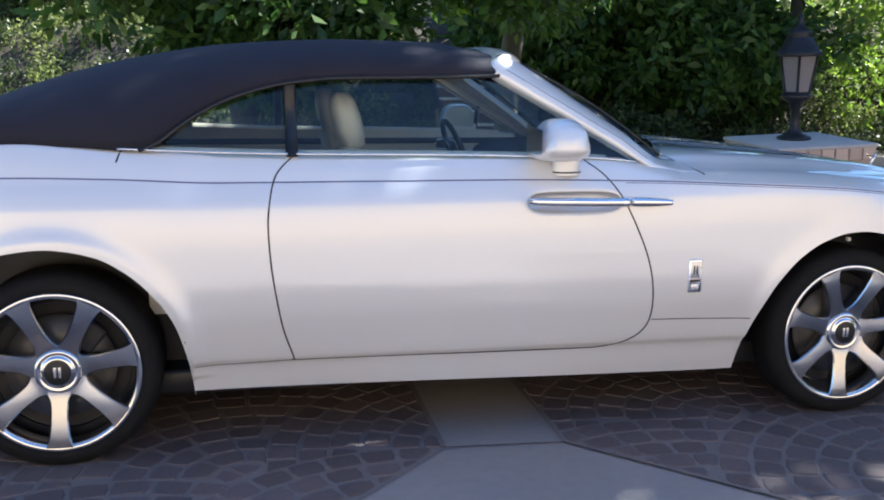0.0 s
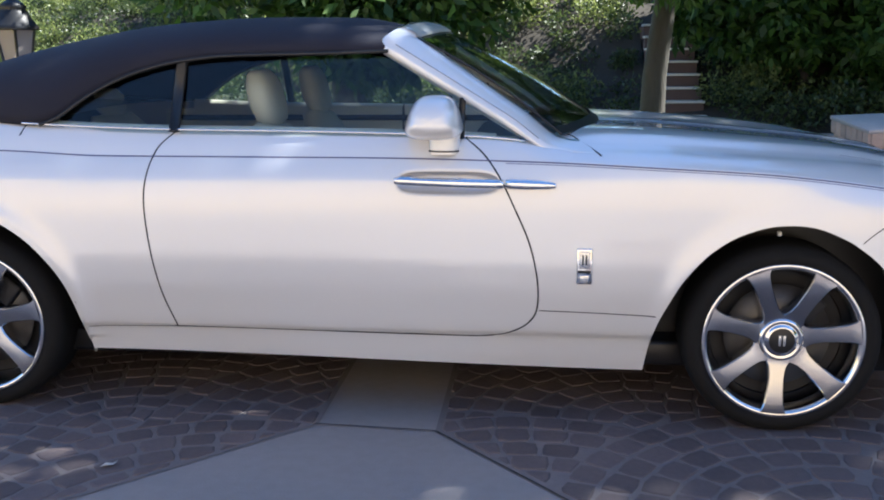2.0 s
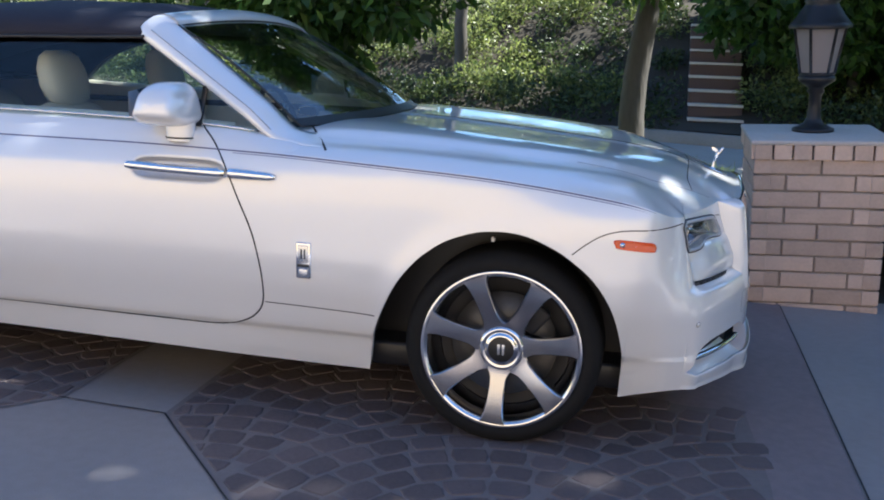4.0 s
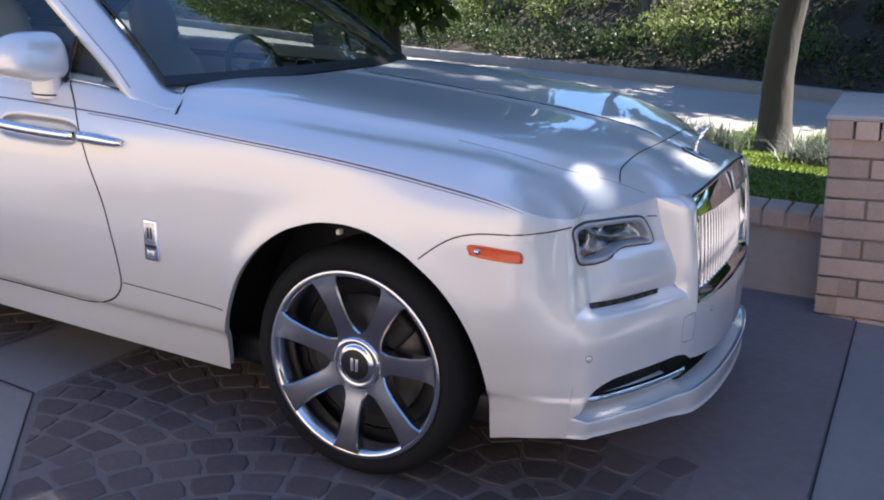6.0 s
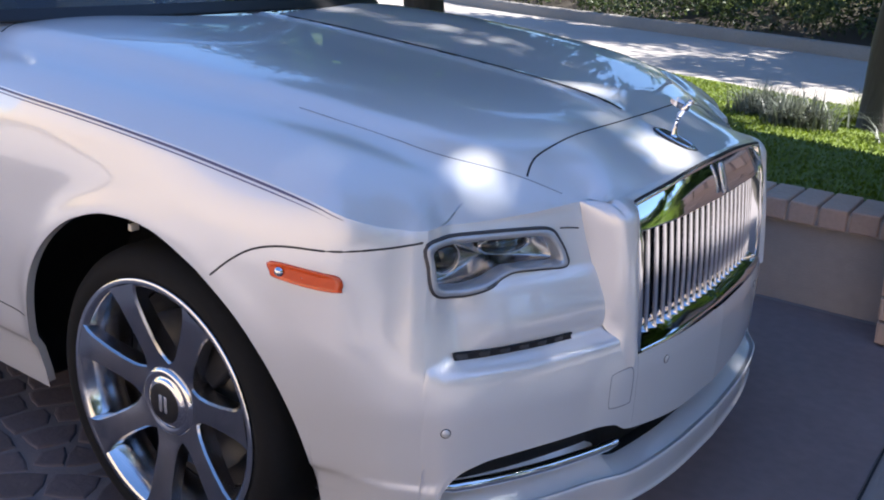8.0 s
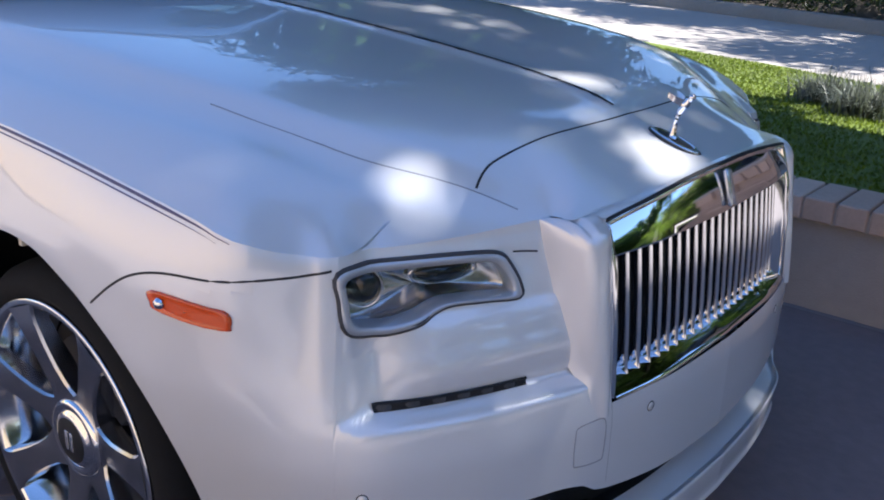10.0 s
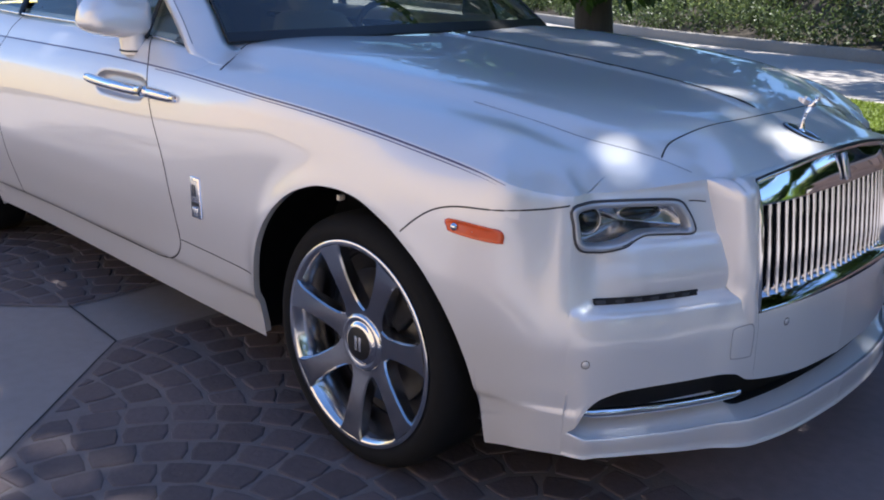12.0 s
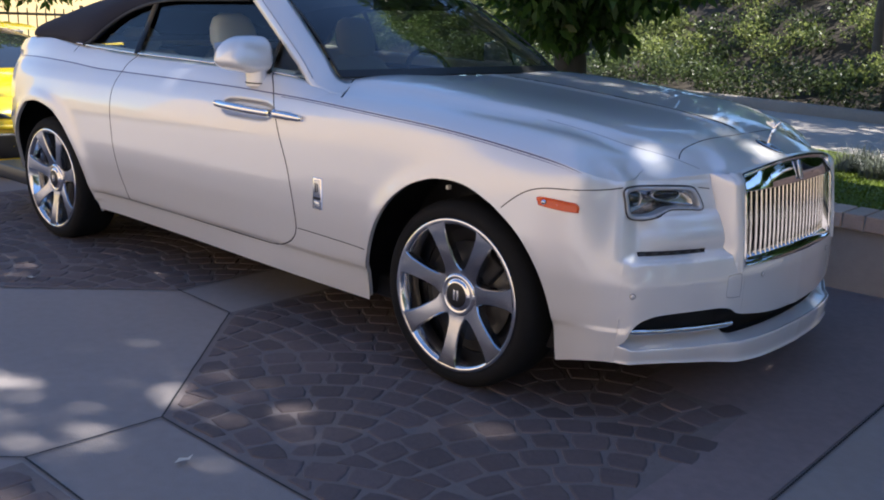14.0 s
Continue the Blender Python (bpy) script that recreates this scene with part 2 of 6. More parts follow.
BARK = material("tree_bark", (0.075, 0.066, 0.056), 0.9, noise_scale=6, spread=0.7, second=35, bump=0.012, bump_scale=18, stretch=(1, 1, 0.25))
SOIL = material("hill_soil", (0.045, 0.036, 0.026), 0.95, noise_scale=1.5, spread=0.6, second=20)
LAWN = material("lawn_turf", (0.125, 0.170, 0.017), 0.85, noise_scale=0.7, spread=0.5, second=60, bump=0.01, bump_scale=140)
DRYGRASS = material("dry_hillside", (0.38, 0.285, 0.13), 0.95, noise_scale=0.25, spread=0.5, second=6, bump=0.05, bump_scale=5)
STEPS = material("terracotta_step", (0.12, 0.075, 0.06), 0.85, noise_scale=3, spread=0.4)
NOSING = material("pale_nosing", (0.62, 0.58, 0.50), 0.8, noise_scale=5, spread=0.25)
LEAF = leaf_material("shrub_leaf", (0.29, 0.33, 0.10), (0.06, 0.09, 0.025), 0.5)
SHADELEAF = leaf_material("shade_dark_leaf", (0.10, 0.135, 0.04), (0.02, 0.035, 0.012), 0.4)
TREELEAF = leaf_material("tree_leaf", (0.09, 0.17, 0.03), (0.025, 0.06, 0.012), 0.45)
BRIGHTLEAF = leaf_material("young_leaf", (0.30, 0.42, 0.05), (0.12, 0.22, 0.03), 0.5)
GRASSBLADE = leaf_material("grass_blade", (0.175, 0.23, 0.02), (0.10, 0.14, 0.012), 0.4)
YELLOW = material("yellow_paint", (0.82, 0.60, 0.01), 0.25, coat=1.0, noise_scale=500, spread=0.04)
WALLPAINT = material("house_stucco", (0.78, 0.60, 0.41), 0.9, noise_scale=0.8, spread=0.2, second=20, bump=0.003, bump_scale=90)

# ---- the white convertible ----
car = thing("convertible_car", (0, 0, 0), "pearl white luxury convertible with dark blue fabric roof, parked on pavers", "car")

PLAN = [(-4.40, 0), (-4.38, 0.30), (-4.28, 0.54), (-4.12, 0.675), (-3.9, 0.785), (-3.65, 0.885), (-3.4, 0.955), (-3.1, 0.982), (-2.7, 0.975), (-2.4, 0.968), (-1.9, 0.966), (-1.2, 0.970), (-0.6, 0.975), (0.0, 0.984), (0.22, 0.984), (0.38, 0.966), (0.50, 0.932), (0.60, 0.875), (0.685, 0.80), (0.755, 0.68), (0.81, 0.55), (0.855, 0.41), (0.885, 0.22), (0.895, 0)]
LINE = [Vector((p.x, -p.y, 0)) for p in smoothed([(x, y, 0) for x, y in PLAN], 40)]
run = [0.0]
for a, b in zip(LINE, LINE[1:]):
    run.append(run[-1] + (b - a).length)
TOTAL = run[-1]


def base(u):
    """The widest line of the body at u metres along it from the tail's middle: the point and the way out."""
    i = min(max(int(np.searchsorted(run, u)) - 1, 0), len(run) - 2)
    s = (u - run[i]) / (run[i + 1] - run[i])
    p = LINE[i].lerp(LINE[i + 1], s)
    d = (LINE[min(i + 3, len(LINE) - 1)] - LINE[max(i - 2, 0)]).normalized()
    return p, Vector((d.y, -d.x, 0))


def u_at_x(x):
    """Where along the flank the body stands at x."""
    side = [(LINE[i].x, run[i]) for i in range(len(LINE))]
    return float(np.interp(x, [a for a, _ in side], [b for _, b in side]))


def u_at_y(y):
    """Where along the front the body stands y off the middle."""
    i0 = max(range(len(LINE)), key=lambda i: -LINE[i].y if LINE[i].x > 0 else -9)
    ys, us = [LINE[i].y for i in range(i0, len(LINE))], run[i0:]
    return float(np.interp(-abs(y), ys, us))


FLANK = curve([(0.14, 0.105), (0.20, 0.09), (0.25, 0.078), (0.345, 0.058), (0.36, 0.045), (0.44, 0.028), (0.55, 0.008), (0.65, 0.0), (0.82, 0.0), (0.92, 0.008), (0.97, 0.022), (1.02, 0.045), (1.08, 0.065)])
FRONT = curve([(0.14, 0.02), (0.30, 0.004), (0.42, 0.0), (0.50, 0.0), (0.56, 0.008), (0.64, 0.03), (0.70, 0.05), (0.76, 0.068), (0.80, 0.081), (0.83, 0.089), (0.845, 0.097), (0.857, 0.110), (0.868, 0.126), (0.88, 0.145)])
COACH = curve([(-4.4, 0.88), (-4.2, 0.93), (-4.0, 0.975), (-3.6, 1.027), (-3.2, 1.038), (-2.88, 1.030), (-2.5, 1.012), (-2.1, 1.011), (-1.5, 1.01), (-0.9, 1.0), (-0.5, 0.984), (-0.1, 0.963), (0.1, 0.943), (0.28, 0.920), (0.38, 0.905), (0.46, 0.888), (0.52, 0.868), (0.56, 0.854), (0.62, 0.843), (0.70, 0.842), (0.76, 0.846), (0.81, 0.853), (0.86, 0.861)])
BELT = curve([(-4.4, 0.91), (-4.2, 0.98), (-4.0, 1.048), (-3.6, 1.122), (-3.2, 1.142), (-2.84, 1.117), (-2.25, 1.095), (-1.72, 1.088), (-1.1, 1.07), (-0.88, 1.05)])
WHEEL_Z, R_TYRE = 0.352, 0.352
REAR_X = -3.085
COACH_Y = curve([(-4.4, 0.0), (-4.12, 0.62), (-3.9, 0.73), (-3.65, 0.825), (-3.4, 0.885), (-3.1, 0.905), (-2.5, 0.895), (-1.5, 0.905), (-0.9, 0.925), (-0.5, 0.948), (-0.3, 0.957), (-0.1, 0.957), (0.10, 0.947), (0.28, 0.938), (0.38, 0.931), (0.46, 0.921)])
GRILLE_Y = 0.405


def frontness(nrm):
    return step(nrm.x, 0.30, 0.75)


def skin(u, z):
    """A point of the body's outside."""
    p, n = base(u)
    w = frontness(n)
    back = step(-n.x, 0.2, 0.8)
    inset = FLANK(z) * (1 - w) + FRONT(z) * w + back * 0.10 * step(z, 0.6, 1.0)
    # the hollow round the headlamp, down to the slot
    y = -p.y
    hollow = step(y, 0.865, 0.795) if y > 0.66 else step(y, 0.43, 0.46)
    if p.x > 0.3 and hollow > 0:
        swell = math.sin(math.pi * min(max((z - 0.606) / 0.13, 0), 1)) ** 0.8 * step(y, 0.825, 0.70)
        inset += hollow * (0.024 * step(z, 0.582, 0.607) * step(z, 0.875, 0.835) - 0.020 * swell + 0.010 * step(z, 0.592, 0.606) * step(z, 0.74, 0.68))
    # the crease that runs back from the lower intake
    if 0.35 < p.x and y > 0.80:
        inset -= 0.008 * step(z, 0.364, 0.348) * step(p.x, 0.42, 0.56)
    # the lip above the wheels
    for xc, r in ((0.0, 0.43), (REAR_X, 0.46)):
        d = math.hypot(p.x - xc, z - WHEEL_Z) - r
        if abs(p.x - xc) < 0.7 and z > 0.3:
            inset -= (1 - step(w, 0.0, 0.6)) * (0.003 + 0.011 * step(p.x, 0.30, -0.30) if xc == 0.0 else 0.018) * math.exp(-(max(d, 0) / 0.045) ** 2)
    # the shallow cup behind the door handle
    if -1.42 < p.x < -0.99 and 0.86 < z < 0.98:
        away = abs((p.x + 1.207) / 0.188) ** 5 + abs((z - 0.921) / 0.040) ** 2.6
        inset += 0.022 * step(1 - away, 0.0, 0.75)
    # the wing leans in towards the waistline
    if z > 0.76 and w < 1 and p.x < 0.6:
        zc = COACH(p.x)
        inset += (1 - w) * step(p.x, 0.6, 0.45) * (-p.y - COACH_Y(p.x) - FLANK(zc)) * ((z - 0.76) / (zc - 0.76)) ** 2
    q = p - n * inset
    return Vector((q.x, q.y, z))


ARCH_F = curve([(-0.492, 0.20), (-0.465, 0.36), (-0.415, 0.49), (-0.36, 0.59), (-0.27, 0.69), (-0.17, 0.752), (-0.06, 0.783), (0.0, 0.786), (0.06, 0.78), (0.18, 0.735), (0.22, 0.71), (0.30, 0.645), (0.37, 0.544), (0.415, 0.418), (0.431, 0.326), (0.434, 0.20)])
ARCH_R = curve([(-0.50, 0.20), (-0.465, 0.36), (-0.42, 0.51), (-0.34, 0.638), (-0.25, 0.715), (-0.13, 0.787), (0.0, 0.801), (0.07, 0.793), (0.165, 0.768), (0.262, 0.709), (0.356, 0.612), (0.41, 0.522), (0.440, 0.426), (0.457, 0.348), (0.472, 0.20)])


def arch(x):
    """The height of the wheel opening's edge over x, or nothing."""
    for xc, f, lo, hi in ((0.0, ARCH_F, -0.492, 0.434), (REAR_X, ARCH_R, -0.50, 0.472)):
        if lo < x - xc < hi:
            return f(x - xc)
    return None


INTAKE = curve([(0.0, 0.345), (0.2, 0.352), (0.36, 0.370), (0.425, 0.382), (0.465, 0.404), (0.52, 0.412), (0.64, 0.413), (0.74, 0.409), (0.79, 0.394), (0.815, 0.368), (0.835, 0.318), (0.85, 0.30)])


def bottom(u):
    p, n = base(u)
    a = arch(p.x) if n.x < 0.5 else None
    if p.x > 0.3 and -p.y < 0.85:
        return INTAKE(-p.y)
    low = 0.247 - 0.032 * step(p.x, -2.7, -0.5) if p.x < 0.3 else 0.202 + 0.040 * step(p.x, 0.42, 0.61)
    return max(low, a) if a is not None else low


def top(u):
    p, n = base(u)
    if n.x > 0.5 and -p.y < GRILLE_Y:
        return 0.545
    return COACH(p.x)


cols = set(np.arange(0.0, TOTAL, 0.03).tolist()) | {TOTAL}
for xc, l0, l1 in ((0.0, -0.492, 0.434), (REAR_X, -0.50, 0.472)):
    for k in range(0, 61):
        e = math.sin(math.pi / 2 * k / 60)
        cols.add(u_at_x(xc + l0 * e))
        cols.add(u_at_x(xc + l1 * e))
    cols |= {u_at_x(xc + l0 - 0.002), u_at_x(xc + l1 + 0.002)}
for y in (GRILLE_Y + 0.0003, GRILLE_Y - 0.0003, 0.851, 0.849):
    cols.add(u_at_y(y))
cols |= {u_at_y(y) for y in np.arange(0.42, 0.9, 0.008)}
cols |= {u_at_x(x) for x in np.arange(-1.42, -0.99, 0.008)}
cols = sorted(cols)
cols = [c for i, c in enumerate(cols) if i == 0 or c - cols[i - 1] > 4e-4]

DOOR = [(-2.24, 1.10), (-2.31, 1.03), (-2.338, 0.92), (-2.342, 0.82), (-2.33, 0.67), (-2.30, 0.49), (-2.266, 0.38), (-2.2615, 0.365), (-2.2605, 0.3555), (-2.255, 0.3530), (-2.23, 0.352), (-1.73, 0.345), (-1.19, 0.340), (-1.06, 0.343), (-0.98, 0.362), (-0.915, 0.40), (-0.882, 0.46), (-0.882, 0.57), (-0.91, 0.70), (-0.96, 0.82), (-1.02, 0.94), (-1.08, 1.02), (-1.15, 1.075)]


def inside(poly, x, z):
    c = False
    for (x0, z0), (x1, z1) in zip(poly, poly[1:] + poly[:1]):
        if (z0 > z) != (z1 > z) and x < (x1 - x0) * (z - z0) / (z1 - z0) + x0:
            c = not c
    return c


HEADLAMP = [(0.798, 0.818), (0.802, 0.779), (0.802, 0.741), (0.787, 0.724), (0.751, 0.717), (0.727, 0.719), (0.69, 0.728), (0.66, 0.742), (0.633, 0.748), (0.575, 0.745), (0.524, 0.742), (0.519, 0.763), (0.528, 0.793), (0.542, 0.812), (0.577, 0.819), (0.66, 0.823), (0.74, 0.823)]
LAMP_HOLE = [(0.665 + (y - 0.665) * 0.93, 0.778 + (z - 0.778) * 0.86) for y, z in HEADLAMP]
NZ = 92
rows = []
for u in cols:
    z0, z1 = bottom(u), top(u)
    rows.append([skin(u, z0 + (z1 - z0) * k / NZ) for k in range(NZ + 1)])
v, f = grid(rows)
# the sheet is split into the panels that one could unbolt
panel = {"body_side": [], "door": [], "front_bumper": []}
for q in f:
    c = sum((v[i] for i in q), Vector()) / 4
    if c.x > 0.3 and max(v[i].z for i in q) - min(v[i].z for i in q) > 0.02 and abs(v[q[0]].z - v[q[3]].z) > 0.006 and -c.y < 0.45:
        continue
    if c.x > 0.3 and -c.y > 0.5 and inside(LAMP_HOLE, -c.y, c.z):
        continue
    key = "door" if inside(DOOR, c.x, c.z) else "front_bumper" if c.x > 0.24 and c.z < 0.80 + 0.2 * step(c.x, 0.5, 0.66) else "body_side"
    panel[key].append(q)


def picked(verts, faces):
    used = sorted({i for q in faces for i in q})
    at = {i: k for k, i in enumerate(used)}
    return [verts[i] for i in used], [tuple(at[i] for i in q) for q in faces]


part("body", both(picked(v, panel["body_side"])), PAINT, car)
part("front_bumper", both(picked(v, panel["front_bumper"])), PAINT, car)
part("door", picked(v, panel["door"]), PAINT, car)
part("door", mirrored(picked(v, panel["door"])), PAINT, car)

# bonnet, wings and scuttle: from the waistline to the middle
SPINE_X = curve([(-0.88, -0.66), (-0.4, -0.33), (0.0, 0.02), (0.5, 0.39), (0.60, 0.46), (0.70, 0.60), (0.80, 0.75), (0.855, 0.815), (0.895, 0.838)])
SPINE_Z = curve([(-0.70, 1.088), (-0.47, 1.078), (-0.05, 1.045), (0.31, 1.008), (0.57, 0.972), (0.70, 0.945), (0.77, 0.922), (0.81, 0.903), (0.84, 0.8865)])
RIDGE_Y = curve([(-0.88, 0.79), (-0.65, 0.795), (-0.35, 0.787), (-0.05, 0.770), (0.18, 0.733), (0.335, 0.700), (0.46, 0.640), (0.565, 0.557), (0.619, 0.517), (0.683, 0.479)])
GRX = curve([(0.0, 0.872), (0.25, 0.864), (0.40, 0.842), (0.46, 0.832)])
u0 = u_at_x(-0.88)


def nose_z(y):
    """The height of the nose panel's front edge, y off the middle."""
    return 0.8865 - 0.021 * min(y / 0.4, 1) ** 2 - 0.05 * max(y - 0.4, 0)


rim = []
for u in [u0] + [c for c in cols if c > u0 + 0.004]:
    p, n = base(u)
    t = skin(u, top(u))
    if n.x > 0.5 and -p.y < 0.50:
        head = Vector((GRX(-p.y) - 0.064, p.y, nose_z(-p.y)))
        t = head if -p.y < 0.445 else t.lerp(head, step(-p.y, 0.478, 0.445))
    rim.append((p.x, t))
RIM = np.array([tuple(a.lerp(b, (k + 0.5) / 4)) for (_, a), (_, b) in zip(rim, rim[1:]) for k in range(4)])
RIM_DS = np.array([(b - a).xy.length / 4 for (_, a), (_, b) in zip(rim, rim[1:]) for k in range(4)])


def bonnet_z(x, y):
    """The height of the bonnet and wings over a place of the plan, rolled off smoothly towards the rim."""
    w = RIM_DS * ((RIM[:, 0] - x) ** 2 + (RIM[:, 1] - y) ** 2 + 1e-7) ** -3
    edge = float((RIM[:, 2] * w).sum() / w.sum())
    d = (float(w.sum()) / (3 * math.pi / 8)) ** -0.2
    z = edge + (SPINE_Z(x) - edge) * (1 - (1 - min(d / 0.9, 1)) ** 6)
    fade = step(x, 0.72, 0.50) * step(x, -0.88, -0.60)
    o = -y - RIDGE_Y(x)
    # a chamfer falls from the bonnet's flat to the crease, and the wing starts flatter below it
    rise = min(max(-o / 0.055, 0), 1)
    z += fade * (0.015 * (0.75 * rise + 0.25 * rise * rise * (3 - 2 * rise)) * math.exp(-(max(-o - 0.055, 0) / 0.40) ** 2) - 0.005 * math.exp(-((o - 0.045) / 0.035) ** 2))
    return z + 0.006 * math.exp(-(y / 0.018) ** 2) * step(x, 0.62, 0.5)


rows = []
for x0, t in rim:
    c = Vector((SPINE_X(x0), 0, 0))
    row = [t]
    turns = [(k / 48) ** 1.5 for k in range(1, 49)]
    # one point of each row stands on the bonnet's crease
    cut = [k for k in range(47) if (lambda a, b: (-a.y - RIDGE_Y(a.x)) * (-b.y - RIDGE_Y(b.x)) < 0)(t.lerp(c, turns[k]), t.lerp(c, turns[k + 1]))]
    if cut:
        lo, hi = turns[cut[0]], turns[cut[0] + 1]
        a0, s0, s1 = -t.lerp(c, lo).y - RIDGE_Y(t.lerp(c, lo).x), lo, hi
        for _ in range(24):
            m = (s0 + s1) / 2
            if (-t.lerp(c, m).y - RIDGE_Y(t.lerp(c, m).x)) * a0 > 0:
                s0 = m
            else:
                s1 = m
        turns[cut[0] if m - lo < hi - m else cut[0] + 1] = m
    for s in turns:
        q = t.lerp(c, s)
        row.append(Vector((q.x, q.y, bonnet_z(q.x, q.y))))
    rows.append(row)
bonnet_geo = grid(rows)
part("bonnet", both(bonnet_geo), PAINT, car)

# shoulder rail beside the cabin, and the tail deck
rows = []
for x in np.arange(-4.34, -0.60, 0.03):
    u = u_at_x(x)
    t = skin(u, COACH(x))
    zb, k = BELT(x), -t.y / 0.925
    row = [t, Vector((x, -0.905 * k, t.z + 0.45 * (zb - t.z))), Vector((x, -0.880 * k, t.z + 0.85 * (zb - t.z))), Vector((x, -0.866 * k, zb)), Vector((x, -0.845 * k, zb + 0.006)), Vector((x, -0.80 * k, zb + 0.004))]
    blend = step(x, -0.96, -0.70)
    rows.append([q if blend == 0 or i == 0 else Vector((q.x, q.y, q.z + (bonnet_z(q.x, q.y) - 0.0015 - 0.006 * step(x, -0.82, -0.64) - q.z) * blend)) for i, q in enumerate(smoothed(row, 3))])
shoulder_geo = grid(rows)
pair("shoulder", both(shoulder_geo), PAINT, car)
rows = []
for x in np.arange(-4.34, -2.80, 0.04):
    k = -skin(u_at_x(x), COACH(x)).y / 0.925
    rows.append([Vector((x, -0.80 * k * (1 - s), BELT(x) + 0.004 + 0.03 * (1 - (1 - s) ** 2))) for s in np.linspace(0, 1, 12)])
part("tail_deck", both(grid(rows)), PAINT, car)

from mathutils.bvhtree import BVHTree
SHELL = BVHTree.FromPolygons(*[list(x) for x in join((v, f), mirrored((v, f)), bonnet_geo, mirrored(bonnet_geo), grid(rows), shoulder_geo, mirrored(shoulder_geo))])


def on_shell(p, way):
    """The place and normal where a ray from outside meets the body."""
    hit, nrm, _, _ = SHELL.ray_cast(Vector(p), Vector(way))
    if hit is None:
        hit, nrm, _, _ = SHELL.find_nearest(Vector(p))
    if nrm.dot(Vector(way)) > 0:
        nrm = -nrm
    return hit, nrm


def ribbon(points, way, width=0.006, lift=0.0012, steps=6):
    """A fine strip laid on the body along a line of points outside it."""
    hits = [on_shell(p, way) for p in smoothed(points, steps)]
    left, mid, right = [], [], []
    for i, (p, n) in enumerate(hits):
        d = (hits[min(i + 1, len(hits) - 1)][0] - hits[max(i - 1, 0)][0]).normalized()
        s = d.cross(n).normalized() * width / 2
        left.append(p - s)
        mid.append(p + n * lift)
        right.append(p + s)
    return grid([left, mid, right])


def side_line(pts, width=0.006, mirror=True):
    g = ribbon([(x, -1.5, z) for x, z in pts], (0, 1, 0), width)
    return both(g) if mirror else g


FAINT = material("faint_gap", (0.30, 0.30, 0.32), 0.6)
pair("door_gap", side_line(DOOR, 0.0065), GAP, car)
pair("wing_gap", side_line([(-0.875, 0.452), (-0.7, 0.448), (-0.455, 0.44)], 0.004), GAP, car)
pair("deck_gap", side_line([(-2.853, 1.08), (-2.846, 1.10), (-2.838, 1.122)], 0.006), GAP, car)
pair("sill_gap", side_line([(-2.63, 0.346), (-2.45, 0.348), (-2.27, 0.352)], 0.004), GAP, car)


def waist_strip(x0, x1, below, width):
    """A fine painted strip that follows the waistline."""
    low, mid, high = [], [], []
    for x in np.arange(x0, x1, 0.02):
        u, z = u_at_x(x), COACH(x) - below
        n = base(u)[1] * 0.0012
        half = width / 2 * min(1, (x1 - x + 0.01) / 0.15)
        low.append(skin(u, z - half) + n * 0.6)
        mid.append(skin(u, z) + n)
        high.append(skin(u, z + half) + n * 0.6)
    return grid([low, mid, high], flip=True)


pair("coachline", both(waist_strip(-4.1, 0.52, 0.005, 0.0045)), material("violet_coachline", (0.10, 0.09, 0.17), 0.4), car)
pair("coachline", both(waist_strip(-1.0, 0.49, 0.0125, 0.0025)), material("thin_coachline", (0.16, 0.15, 0.24), 0.4), car)
pair("scuttle_gap", both(ribbon([(-0.785, -0.70, 2), (-0.75, -0.76, 2), (-0.715, -0.81, 2), (-0.68, -0.865, 2), (-0.66, -0.90, 2)], (0, 0, -1), 0.009)), GAP, car)
part("nose_gap", both(ribbon([(0.619, -0.510, 2), (0.608, -0.478, 2), (0.601, -0.43, 2), (0.604, -0.318, 2), (0.610, -0.172, 2), (0.615, 0.0, 2)], (0, 0, -1), 0.0045)), GAP, car)
pair("bonnet_gap", both(ribbon([(0.21, -0.722, 2), (0.335, -0.700, 2), (0.46, -0.640, 2), (0.565, -0.557, 2), (0.619, -0.517, 2), (0.683, -0.479, 2)], (0, 0, -1), 0.003, 0.0016)), FAINT, car)
part("bonnet_crease", ribbon([(x, 0.0, 2) for x in np.arange(-0.52, 0.62, 0.1)], (0, 0, -1), 0.0125, 0.002), GAP, car)
pair("bumper_gap", side_line([(0.232, 0.725), (0.28, 0.765), (0.33, 0.795), (0.39, 0.811), (0.47, 0.815), (0.54, 0.817)], 0.004), GAP, car)
pair("bumper_gap", both(ribbon([(2, -0.87, 0.817), (2, -0.84, 0.818), (2, -0.805, 0.824)], (-1, 0, 0), 0.004)), GAP, car)
pair("bumper_gap", both(ribbon([(2, -0.52, 0.812), (2, -0.50, 0.810), (2, -0.475, 0.806)], (-1, 0, 0), 0.003)), GAP, car)


